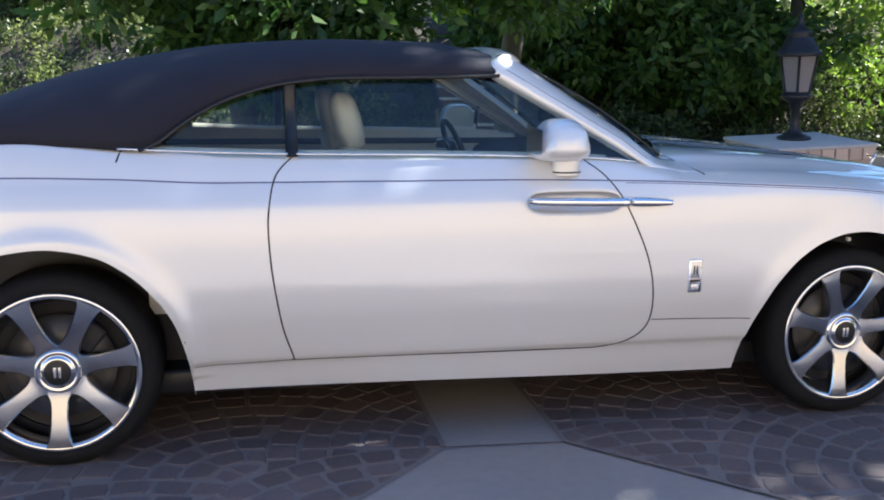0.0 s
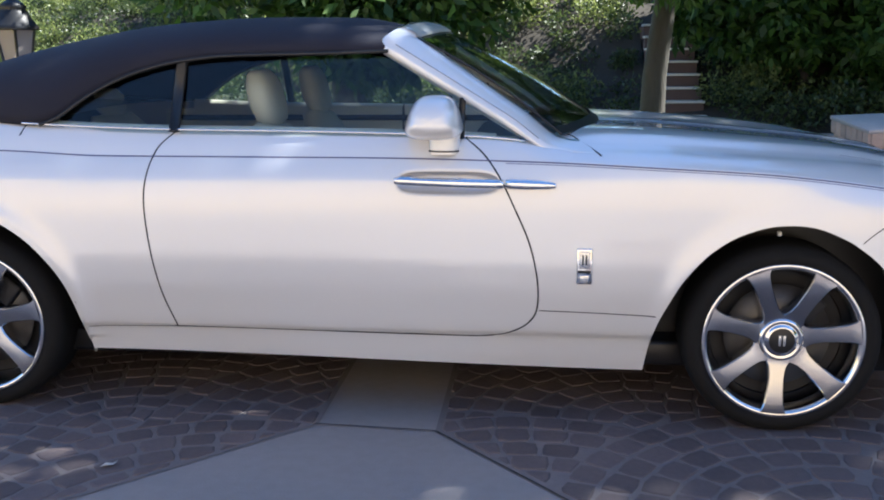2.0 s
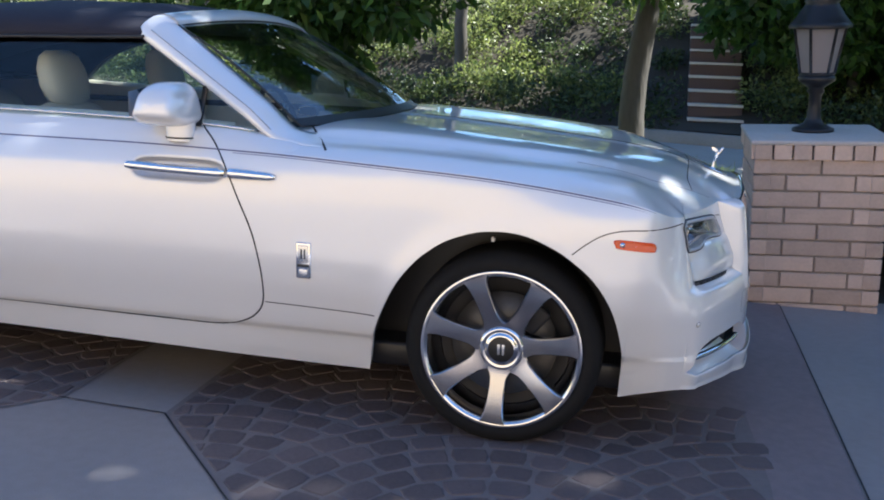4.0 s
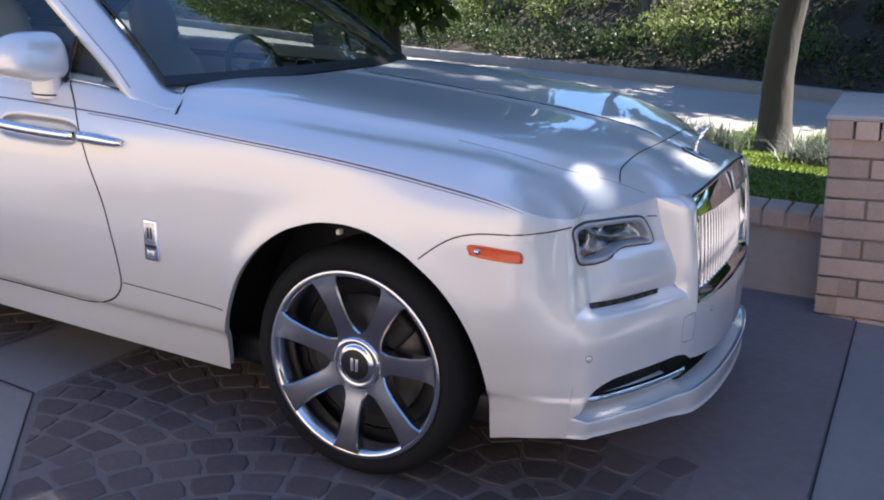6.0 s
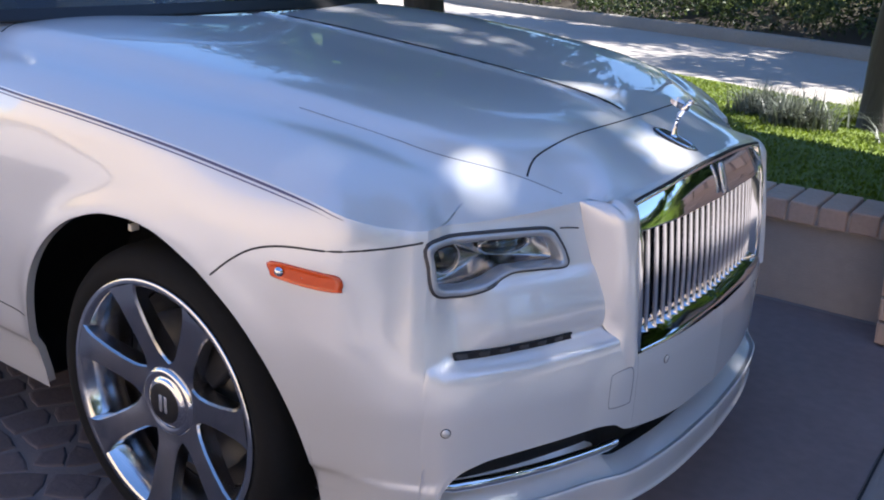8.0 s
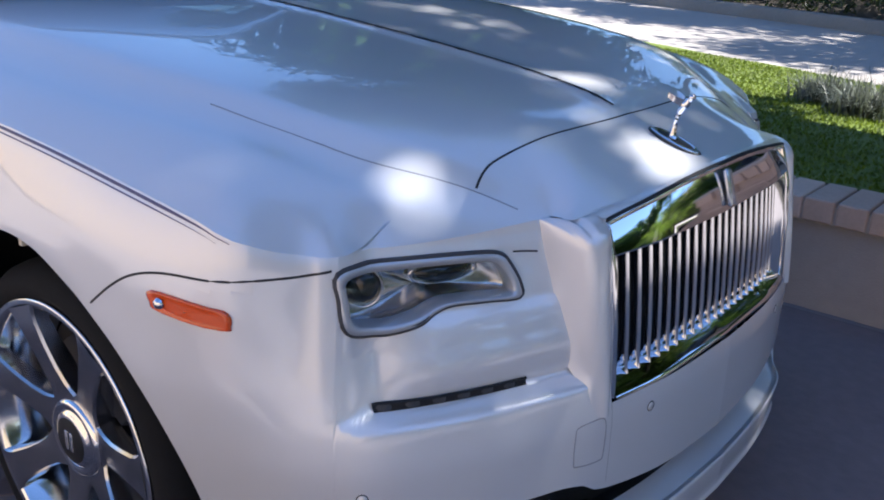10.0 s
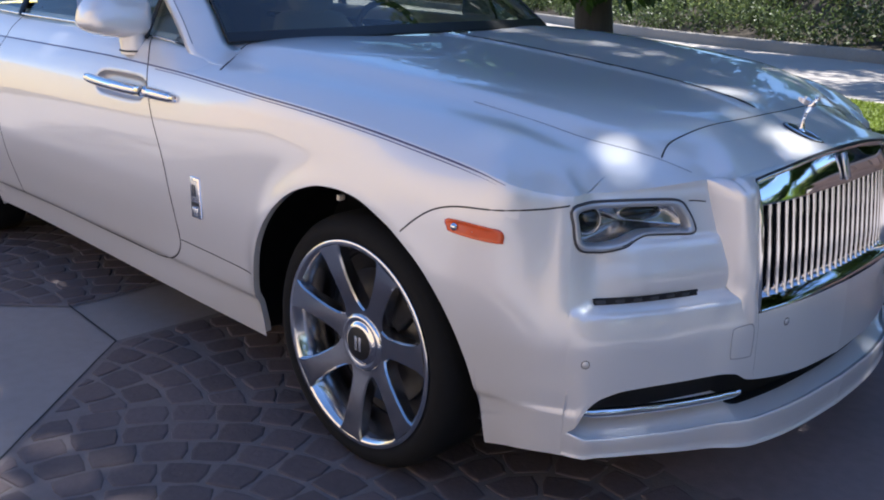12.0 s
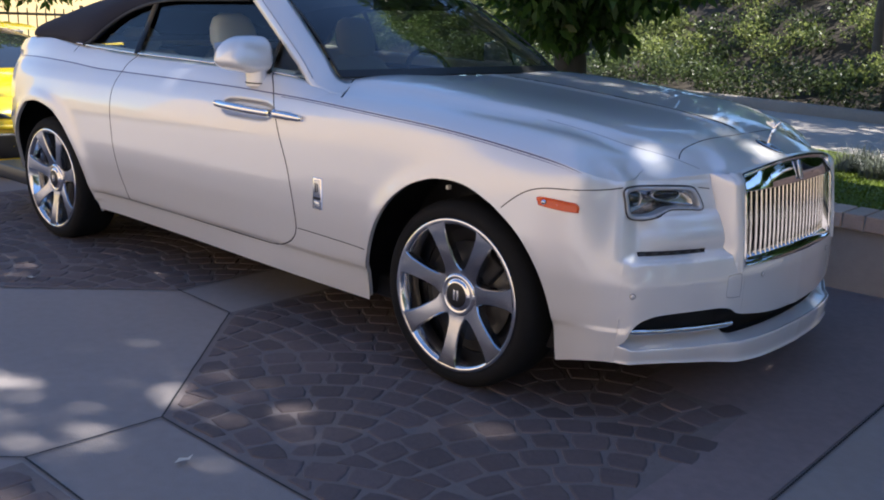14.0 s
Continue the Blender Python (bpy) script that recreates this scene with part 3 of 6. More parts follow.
def lining(xc, f, lo, hi):
    """The folded edge and the dark inside of a wheel opening."""
    edge = []
    for k in range(61):
        d = lo + (hi - lo) * (0.5 - 0.5 * math.cos(math.pi * k / 60))
        edge.append(skin(u_at_x(xc + d), max(f(d), 0.23)))
    lip = grid([[p + Vector((0, 0.0005, 0)) for p in edge], [p + Vector((0, 0.02, 0.001)) for p in edge]])
    deep = []
    for p in edge:
        o = Vector((p.x - xc, 0, p.z - WHEEL_Z))
        q = p + o.normalized() * 0.05
        deep.append([p + Vector((0, 0.018, 0.0005)), Vector((q.x, p.y + 0.05, max(q.z, 0.10))), Vector((q.x, -0.67, max(q.z, 0.10)))])
    mid = Vector((xc, -0.67, WHEEL_Z))
    back = [r[2] for r in deep] + [mid]
    return lip, join(grid(deep), (back, [(i, i + 1, 61) for i in range(60)]))


for xc, f, lo, hi in ((0.0, ARCH_F, -0.492, 0.434), (REAR_X, ARCH_R, -0.50, 0.472)):
    lip, g = lining(xc, f, lo, hi)
    for m in (lambda q: q, mirrored):
        part("arch_lip", m(lip), PAINT, car)
        part("arch_liner", m(g), BLACK, car)
part("underbody", join(box(-4.2, 0.44, -0.80, 0.80, 0.20, 0.30, 0.02), box(0.40, 0.66, -0.60, 0.60, 0.21, 0.30, 0.02)), BLACK, car)


# wheels
def spoke_geo(angle):
    """One of seven flat-faced spokes with fillets at hub and rim."""
    rows = []
    for r, w, y, d in ((0.060, 0.046, 0.034, 0.05), (0.084, 0.043, 0.032, 0.045), (0.096, 0.036, 0.030, 0.045), (0.112, 0.0305, 0.027, 0.04), (0.145, 0.0285, 0.020, 0.04), (0.19, 0.0300, 0.012, 0.035), (0.235, 0.0345, 0.005, 0.03), (0.255, 0.040, 0.0025, 0.03), (0.272, 0.050, 0.0015, 0.03)):
        sec = [(-w - 0.002, y + d), (-w, y + 0.005), (-w + 0.004, y), (0, y - 0.0008), (w - 0.004, y), (w, y + 0.005), (w + 0.002, y + d)]
        c, s = math.cos(angle), math.sin(angle)
        rows.append([(r * c - a * s, b, r * s + a * c) for a, b in sec])
    return grid(rows, flip=True)


def wheel(x, y, turn, steer=0.0):
    flip = 0 if y < 0 else 180
    at = pose(x, y, WHEEL_Z, 0, 0, flip + steer)
    hub = new("wheel")
    hub.parent = car
    hub.matrix_basis = at
    tyre = [(0.280, 0.016), (0.290, 0.006), (0.304, 0.000), (0.324, 0.004), (0.338, 0.016), (0.348, 0.032), (R_TYRE, 0.055), (R_TYRE, 0.20), (0.345, 0.225), (0.31, 0.245), (0.272, 0.235)]
    part("tyre", lathe(tyre, 72), TYRE, None).parent = hub
    rim = [(0.286, 0.008), (0.288, 0.004), (0.285, 0.0008), (0.276, 0.0012), (0.268, 0.006), (0.264, 0.018), (0.258, 0.030), (0.252, 0.060), (0.240, 0.10), (0.236, 0.22)]
    part("rim", lathe(rim, 72), ALLOY, None).parent = hub
    part("barrel", lathe([(0.236, 0.12), (0.10, 0.15), (0.0, 0.15)], 48), DARKMETAL, None).parent = hub
    for k in range(7):
        sharp(part("spoke", spoke_geo(radians(turn) + 2 * math.pi * k / 7), ALLOYFACE, None), 25).parent = hub
    part("hub_ring", lathe([(0.084, 0.06), (0.081, 0.034), (0.075, 0.026), (0.068, 0.024), (0.062, 0.028), (0.058, 0.028), (0.055, 0.022), (0.046, 0.020)], 48), CHROME, None, "bright chrome ring").parent = hub
    cap = part("hub_cap", lathe([(0.046, 0.020), (0.040, 0.018), (0.0, 0.017)], 36), BLACK, None, "black cap with a plain silver emblem")
    cap.parent = hub
    for dx in (-0.008, 0.008):
        part("emblem_bar", box(dx - 0.005, dx + 0.005, 0.0155, 0.018, -0.020, 0.020, 0.001), SILVER, None).parent = cap
    part("brake_disc", lathe([(0.19, 0.105), (0.19, 0.095), (0.08, 0.095)], 48), material("brake_iron", (0.085, 0.082, 0.08), 0.45, 0.7, noise_scale=60, spread=0.3), None).parent = hub
    part("caliper", moved(box(-0.05, 0.05, 0.065, 0.11, 0.10, 0.20, 0.012), pose(0, 0, 0, 0, 40, 0)), DARKMETAL, None).parent = hub
    return hub


wheel(0.0, -0.945, -94)
wheel(-3.08, -0.945, -91)
wheel(0.0, 0.945, 20)
wheel(-3.08, 0.945, 40)

# fabric roof
ROOF = curve([(-3.80, 1.11), (-3.70, 1.138), (-3.57, 1.195), (-3.43, 1.262), (-3.3, 1.315), (-3.04, 1.403), (-2.78, 1.463), (-2.53, 1.503), (-2.28, 1.523), (-2.03, 1.533), (-1.66, 1.528), (-1.47, 1.497), (-1.41, 1.482)])
HEM_Z = curve([(-3.80, 1.12), (-3.4, 1.145), (-2.95, 1.128), (-2.80, 1.117), (-2.74, 1.132), (-2.62, 1.215), (-2.5, 1.282), (-2.39, 1.322), (-2.26, 1.352), (-2.06, 1.372), (-1.73, 1.378), (-1.46, 1.385), (-1.41, 1.39)])


def hem_y(z):
    return 0.865 - (z - 1.10) * 0.50


rows = []
for x in np.linspace(-3.80, -1.41, 70):
    zt, zh = ROOF(x), min(HEM_Z(x), ROOF(x) - 0.004)
    yh = hem_y(zh) * (1 - 0.35 * step(x, -3.35, -3.8))
    e = 2.6
    row = []
    for k in range(25):
        a = math.pi / 2 * k / 24
        row.append((x, -yh * math.cos(a) ** (2 / e), zh + (zt - zh) * math.sin(a) ** (2 / e)))
    rows.append([(x, -yh + 0.03, zh + 0.002)] + row)
roof = part("fabric_roof", both(grid(rows)), FABRIC, car, "dark navy fabric folding roof")
hem = [(x, -hem_y(HEM_Z(x)) - 0.001, HEM_Z(x)) for x in np.linspace(-2.78, -1.45, 40)]
part("roof_seal", tube(hem, 0.008, 6), BLACK, car)
part("roof_seal", mirrored(tube(hem, 0.008, 6)), BLACK, car)

# windscreen, its pillars and header
LOW_IN, TOP_IN = Vector((-0.818, -0.772, 1.087)), Vector((-1.340, -0.644, 1.436))
LOW_OUT, TOP_OUT = Vector((-0.885, -0.872, 1.05)), Vector((-1.465, -0.725, 1.385))


def pillar_row(a, r, b):
    """One section of the pillar: its side band, a firm ridge and the broad front face."""
    face = r.lerp(b, 0.5) + Vector((0.004, -0.002, 0.006))
    return [a + Vector((-0.008, 0.03, -0.012)), a + Vector((0, 0.006, -0.003)), a, a.lerp(r, 0.5) + Vector((0, -0.002, 0.001)), r.lerp(a, 0.16), r + Vector((0.0, 0.0006, -0.0006)), r.lerp(face, 0.12), r.lerp(face, 0.5) + Vector((0.001, -0.001, 0.002)), face, face.lerp(b, 0.6) + Vector((0.001, 0, 0.001)), b, b + Vector((-0.02, 0.0, -0.02))]


def ridge_at(a, b):
    return a.lerp(b, 0.24) + Vector((0.013, -0.017, 0.013))


rows, groove = [], []
for s in np.linspace(-0.30, 1, 27):
    k = max(-s / 0.30, 0)
    a = LOW_OUT.lerp(TOP_OUT, max(s, 0)) + Vector((0.200, -0.006, -0.042)) * k
    b = LOW_IN.lerp(TOP_IN, max(s, 0)) + Vector((0.088, -0.004, -0.012)) * k
    flat = step(0.24 - s, 0.0, 0.50)
    row = pillar_row(a, ridge_at(a, b), b)
    row = [q.lerp(Vector((q.x, q.y, bonnet_z(q.x, q.y) + 0.0012)), flat) if i > 1 else q for i, q in enumerate(row)]
    rows.append(row)
    if s > 0.03:
        groove.append(row[5] + Vector((0.0, -0.0004, 0.0004)))
# the corner, turning over into the header
bend_a = smoothed([TOP_OUT, Vector((-1.480, -0.708, 1.416)), Vector((-1.478, -0.672, 1.436)), Vector((-1.470, -0.630, 1.444))], 3)
bend_r = smoothed([ridge_at(TOP_OUT, TOP_IN), Vector((-1.452, -0.700, 1.444)), Vector((-1.430, -0.672, 1.466)), Vector((-1.402, -0.630, 1.477))], 3)
bend_b = smoothed([TOP_IN, Vector((-1.346, -0.650, 1.434)), Vector((-1.344, -0.644, 1.437)), Vector((-1.339, -0.630, 1.4405))], 3)
for a, r, b in list(zip(bend_a, bend_r, bend_b))[1:]:
    rows.append(pillar_row(a, r, b))
for g in (grid(rows, flip=True), mirrored(grid(rows, flip=True))):
    part("windscreen_pillar", g, PAINT, car)
pair("pillar_groove", both(tube(groove, 0.0016, 6)), FAINT, car)
rows = []
for s in np.linspace(-1, 1, 30):
    bow = 0.055 * (1 - s * s)
    f0 = Vector((-1.345 + bow, 0.655 * s, 1.432 + 0.035 * (1 - s * s)))
    rows.append([f0 + Vector((0.0, 0, -0.012)), f0 + Vector((0.004, 0, 0.008)), f0 + Vector((-0.02, 0, 0.028)), f0 + Vector((-0.06, 0, 0.042)), f0 + Vector((-0.10, 0.010 * s, 0.046 - 0.012 * s * s)), f0 + Vector((-0.125, 0.02 * s, 0.035 - 0.03 * s * s))])
part("windscreen_header", grid(rows), PAINT, car)
rows = []
for s in np.linspace(0, 1, 18):
    row = []
    for k in np.linspace(-1, 1, 30):
        lo = Vector((-0.80 + 0.17 * (1 - abs(k) ** 2.4), 0.775 * k, 1.080 + 0.014 * (1 - k * k)))
        hi = Vector((-1.345 + 0.055 * (1 - k * k), 0.655 * k, 1.432 + 0.033 * (1 - k * k)))
        row.append(lo.lerp(hi, s) + Vector((0.012, 0, 0.018)) * math.sin(math.pi * s))
    rows.append(row)
screen = part("windscreen", grid(rows), SCREEN, car, "tinted windscreen glass")
screen.visible_shadow = False
border = [[q + Vector((0.003, 0, 0.004)) for q in r] for r in rows[:2]]
part("screen_border", grid(border), BLACK, car, "black border of the windscreen")
edge = [r[0] for r in rows] + rows[-1][1:] + [r[-1] for r in reversed(rows[:-1])] + list(reversed(rows[0][1:-1]))
part("screen_seal", tube(edge, 0.0045, 6, closed=True), BLACK, car)
part("cowl", both(grid([[Vector((-0.80 + 0.14 * (1 - k ** 2.2), -0.775 * k, 1.068 + 0.012 * (1 - k * k))) for k in np.linspace(0, 0.93, 12)], [Vector((-0.70 + 0.12 * (1 - k ** 2.2) , -0.79 * k, 1.060 + 0.010 * (1 - k * k))) for k in np.linspace(0, 0.93, 12)]])), BLACK, car)

# side glass
def side_pane(x0, x1, name):
    rows = []
    for x in np.linspace(x0, x1, 16):
        zt = HEM_Z(x) if x < -1.46 else 1.385 - (x + 1.46) * 0.575
        zb = BELT(x) - 0.01
        zt = max(zt, zb + 0.004)
        rows.append([(x, -hem_y(zb + (zt - zb) * k) + 0.02 + 0.006 * math.sin(math.pi * k), zb + (zt - zb) * k) for k in np.linspace(0, 1, 6)])
    g = grid(rows, flip=True)
    for q in (g, mirrored(g)):
        part(name, q, GLASS, car).visible_shadow = False


side_pane(-2.76, -2.27, "quarter_glass")
side_pane(-2.23, -1.18, "door_glass")
side_pane(-1.15, -0.93, "sail_glass")
for x, w in ((-2.25, 0.022), (-1.165, 0.012)):
    zt = HEM_Z(x) if x < -1.46 else 1.385 - (x + 1.46) * 0.575
    g = tube([(x, -hem_y(BELT(x)) + 0.012, BELT(x)), (x, -hem_y(zt) + 0.012, zt)], w, 8, flat=0.4)
    pair("glass_divider", both(g), BLACK, car)
trim = [(x, -0.850 - 0.004, BELT(x) + 0.008) for x in np.arange(-2.85, -0.9, 0.08)]
pair("waist_trim", both(tube(trim, 0.0045, 6)), CHROME, car, "bright waist trim")

# ---- front end of the car ----
VOID = material("void_black", (0.006, 0.006, 0.007), 0.7, noise_scale=40, spread=0.3)
BOWL = material("lamp_bowl_silver", (0.60, 0.61, 0.65), 0.20, 0.95, noise_scale=30, spread=0.2)
LAMPFRAME = material("lamp_frame", (0.52, 0.54, 0.58), 0.28, 0.45, noise_scale=60, spread=0.1)
GASKET = material("lamp_gasket", (0.05, 0.05, 0.055), 0.6)


def grille_face(y, s):
    """A point of the radiator's front: y off the middle, s from foot (0) to head (1)."""
    head = 0.887 - 0.034 * min(abs(y) / 0.39, 1.05) ** 2.2
    z = 0.545 + 0.330 * s if s < 0.77 else 0.7991 + (head - 0.7991) * (s - 0.77) / 0.23
    return Vector((GRX(abs(y)) + 0.012 - 0.045 * s - 0.012 * (1 - s) ** 3 - 0.012 * max((s - 0.77) / 0.23, 0) ** 1.3, y, z))


grille = part("radiator_grille", tube([grille_face(y, 0) for y in np.linspace(-0.387, 0.387, 15)] + [grille_face(0.393, s) for s in (0.02, 0.1, 0.4, 0.7, 0.95, 0.985)] + [grille_face(y, 1) for y in np.linspace(0.388, -0.388, 15)] + [grille_face(-0.393, s) for s in (0.985, 0.95, 0.7, 0.4, 0.1, 0.02)], 0.007, 8, closed=True), CHROME, car, "polished chrome radiator grille with upright slats")
g = grid([[grille_face(y, s) - Vector((0.002 + d, 0, 0)) for s, d in ((1.0, 0.004), (0.95, 0.0005), (0.90, -0.002), (0.84, -0.0042), (0.785, -0.0050), (0.772, -0.003), (0.768, 0.002), (0.765, 0.06))] for y in np.linspace(-0.39, 0.39, 25)])
sharp(part("grille_header", g, CHROME, grille), 30)
g = grid([smoothed([grille_face(y, s) - Vector((d, 0, 0)) for s, d in ((-0.03, 0.010), (-0.022, -0.004), (-0.005, -0.010), (0.016, -0.008), (0.033, 0.0), (0.060, 0.016), (0.098, 0.040), (0.132, 0.064))], 2) for y in np.linspace(-0.390, 0.390, 25)])
part("grille_sill", g, CHROME, grille)
for side in (-1, 1):
    g = grid([[grille_face(side * (0.392 - a), s) - Vector((d, 0, 0)) for a, d in ((0.0, 0.0), (0.014, 0.004), (0.018, 0.07))] for s in np.linspace(0, 0.98, 12)], flip=side > 0)
    part("grille_cheek", g, CHROME, grille)
g = moved(box(-0.004, 0.004, -0.014, 0.014, -0.036, 0.036, 0.003), Matrix.Translation(grille_face(0, 0.89) + Vector((0.007, 0, 0))) @ pose(0, 0, 0, 0, -17, 0))
part("header_plate", g, SILVER, grille, "small plain upright silver plate")
back = grid([[grille_face(y, s) - Vector((0.062, 0, 0)) for y in np.linspace(-0.39, 0.39, 9)] for s in (0.02, 0.5, 0.97)])
part("grille_backing", back, VOID, grille)
# upright slats: a bright rounded nose on a dark web, their feet running out along the sill
for k in range(22):
    y = -0.360 + 0.720 * k / 21
    rows, web = [], []
    for s, d in ((0.063, 0.017), (0.10, 0.020), (0.25, 0.020), (0.4, 0.020), (0.6, 0.020), (0.775, 0.020)):
        p = grille_face(y, s) - Vector((d, 0, 0))
        rows.append([p + Vector((a, b, 0)) for a, b in ((-0.018, -0.0034), (-0.005, -0.0034), (-0.0008, -0.0022), (0.0006, 0), (-0.0008, 0.0022), (-0.005, 0.0034), (-0.018, 0.0034))])
        web.append([p + Vector((a, b, 0)) for a, b in ((-0.055, -0.0030), (-0.013, -0.0030), (-0.013, 0.0030), (-0.055, 0.0030))])
    slat = part("grille_slat", grid(rows), CHROME, grille)
    part("slat_web", grid(web), VOID, slat)
# body-coloured cheeks each side of the radiator
EDGE_Y, EDGE_P = zip(*sorted((-t.y, t) for _, t in rim if t.x > 0.6 and -t.y < 0.56))


def nose_edge(y):
    """The front edge of the nose panel, y off the middle."""
    i = min(max(int(np.searchsorted(EDGE_Y, y)), 1), len(EDGE_Y) - 1)
    k = min(max((y - EDGE_Y[i - 1]) / max(EDGE_Y[i] - EDGE_Y[i - 1], 1e-6), 0), 1)
    return EDGE_P[i - 1].lerp(EDGE_P[i], k)


def cheek_row(s):
    p = grille_face(-0.397, min(s, 0.77))
    p.x -= 0.045 * max(s - 0.77, 0)
    p.z = 0.528 + 0.335 * s
    y1 = -(0.450 + 0.010 * s)
    outer = on_shell((2, y1 - 0.004, min(p.z, 0.835)), (-1, 0, 0))[0] + Vector((-0.004, 0, 0))
    outer.z = p.z
    lean = 0.004 + 0.010 * (1 - s)
    return smoothed([p + Vector((-0.07, 0.014, 0)), p + Vector((-0.006, 0.004, 0)), p + Vector((0.004, -0.008, 0)), Vector((p.x + lean, -0.425, p.z)), Vector((p.x + lean - 0.012, y1 + 0.010, p.z)), Vector((p.x * 0.55 + outer.x * 0.45, y1, p.z)), outer], 4)


ROUND = 0.86
rows = [cheek_row(s) for s in np.linspace(0, ROUND, 18)]
for k in range(1, 11):
    a = math.pi / 2 * k / 10
    row = []
    for q in rows[17]:
        e = nose_edge(max(-q.y, 0.385))
        row.append(Vector((q.x + (min(e.x, q.x) - 0.004 - q.x) * (1 - math.cos(a)), q.y, q.z + (e.z + 0.0006 - q.z) * math.sin(a))))
    rows.append(row)
part("grille_surround", grid(rows, flip=True), PAINT, car)
part("grille_surround", mirrored(grid(rows, flip=True)), PAINT, car)
rows = []
for y in np.linspace(0.0, 0.402, 34):
    a, b = nose_edge(y), grille_face(-min(y, 0.392), 1)
    b = Vector((b.x + 0.003, -y, min(b.z + 0.003, a.z - 0.004)))
    row = [a + Vector((-0.014, 0, 0.0012)), a + Vector((-0.003, 0, 0.0006))]
    for k in range(0, 9):
        t = math.pi / 2 * k / 8
        row.append(Vector((a.x + (b.x - a.x) * math.sin(t), -y, b.z + (a.z + 0.0005 - b.z) * math.cos(t))))
    rows.append(row + [b + Vector((-0.02, 0, -0.004))])
part("nose_lip", both(grid(rows, flip=True)), PAINT, car)
# dark seam round the radiator shell
seam = [grille_face(y, 1) + Vector((0.002, 0, 0.0045)) for y in np.linspace(-0.395, 0.395, 25)]
part("grille_seam", tube(seam, 0.0042, 6), GAP, car)


def u_from_yz(y, z):
    """Where along the front the skin at height z stands y off the middle."""
    a, b = u_at_y(0.95), TOTAL
    for _ in range(40):
        m = (a + b) / 2
        if -skin(m, z).y > y:
            a = m
        else:
            b = m
    return a


def headlamp(side):
    ring = [(y, z) for y, z in HEADLAMP]
    ring = [(p.x, p.y) for p in smoothed([(y, z, 0) for y, z in ring], 4, closed=True)]
    cy, cz = sum(p[0] for p in ring) / len(ring), sum(p[1] for p in ring) / len(ring)
    outline = [skin(u_from_yz(y, z), z) for y, z in ring]
    inner = [skin(u_from_yz(cy + (y - cy) * 0.895, cz + (z - cz) * 0.76), cz + (z - cz) * 0.76) for y, z in ring]
    m = (lambda g: g) if side < 0 else mirrored
    lamp = part("headlamp", m(tube([p + Vector((0.001, -0.0005, 0)) for p in outline], 0.0045, 6, closed=True)), GASKET, car, "clear headlamp with silver surround")
    rows = [[p for p in outline], [p.lerp(q, 0.12) + Vector((0.005, -0.003, 0)) for p, q in zip(outline, inner)], [q + Vector((0.004, -0.002, 0)) for q in inner], [q + Vector((-0.030, 0.012, 0)) for q in inner]]
    part("surround", m(grid(rows, closed=True, flip=True)), LAMPFRAME, lamp)
    c = sum(inner, Vector()) / len(inner)
    bowl = [[q.lerp(c, k) + Vector((-d, d * 0.4, 0)) for q in inner] for k, d in ((0.0, 0.028), (0.05, 0.034), (0.18, 0.040), (0.4, 0.046), (0.7, 0.050), (0.98, 0.051))]
    part("lamp_bowl", m(grid(bowl, closed=True, flip=True)), BOWL, lamp)
    for y, z, r, sx in ((0.757, 0.781, 0.034, 0.92), (0.632, 0.791, 0.0205, 2.9)):
        p = skin(u_from_yz(y, z), z)
        _, n = base(u_from_yz(y, z))
        turn = n.to_track_quat("X", "Z").to_matrix().to_4x4()
        prof = [(0.0, 0.016), (r * 0.5, 0.013), (r * 0.8, 0.006), (r * 0.88, 0.0)]
        g = moved(lathe(prof, 28, "x"), Matrix.Translation(p - n * 0.026) @ turn @ Matrix.Diagonal((1, sx, 1, 1)))
        part("lens", m(g), LENS, lamp, "dark projector lens")
        g = moved(lathe([(r * 0.88, 0.004), (r * 0.94, 0.008), (r * 1.02, 0.004), (r * 1.04, -0.008)], 28, "x"), Matrix.Translation(p - n * 0.026) @ turn @ Matrix.Diagonal((1, sx, 1, 1)))
        part("lens_ring", m(g), CHROME, lamp)
    rows = []
    for s in (0, 0.33, 0.66, 1.0):
        rows.append([p.lerp(c2, s) for p, c2 in zip([q + Vector((0.004, -0.002, 0)) for q in inner], [skin(u_from_yz(cy + (y - cy) * 0.02, cz), cz + (z - cz) * 0.02) + Vector((0.006, -0.003, 0)) for y, z in ring])])
    cover = part("cover", m(grid(rows, closed=True, flip=True)), CLEAR, lamp)
    cover.visible_shadow = False


LENS = material("lamp_lens", (0.008, 0.009, 0.012), 0.03, coat=0.6, noise_scale=60, spread=0.2)
headlamp(-1)
headlamp(1)

# slot under each headlamp with its little fins
def on_front(y, z, out=0.0):
    u = u_from_yz(y, z)
    return skin(u, z) + base(u)[1] * out


rows = [[on_front(y, z, o) for y in np.linspace(0.775, 0.54, 24)] for z, o in ((0.602, 0.002), (0.604, 0.0055), (0.609, 0.004), (0.614, 0.0065), (0.616, 0.002))]
pair("air_slot", both(grid(rows)), VOID, car)
FIN = material("slot_fin_grey", (0.045, 0.045, 0.05), 0.5, noise_scale=40, spread=0.3)
for k in range(6):
    y = 0.760 - 0.038 * k
    fin = [[on_front(y + dy, z, o) for z in (0.604, 0.609, 0.613)] for dy, o in ((0.010, 0.0045), (0.004, 0.0068), (-0.006, 0.0068), (-0.010, 0.0045))]
    pair("slot_fin", both(grid(fin, flip=True)), FIN, car)

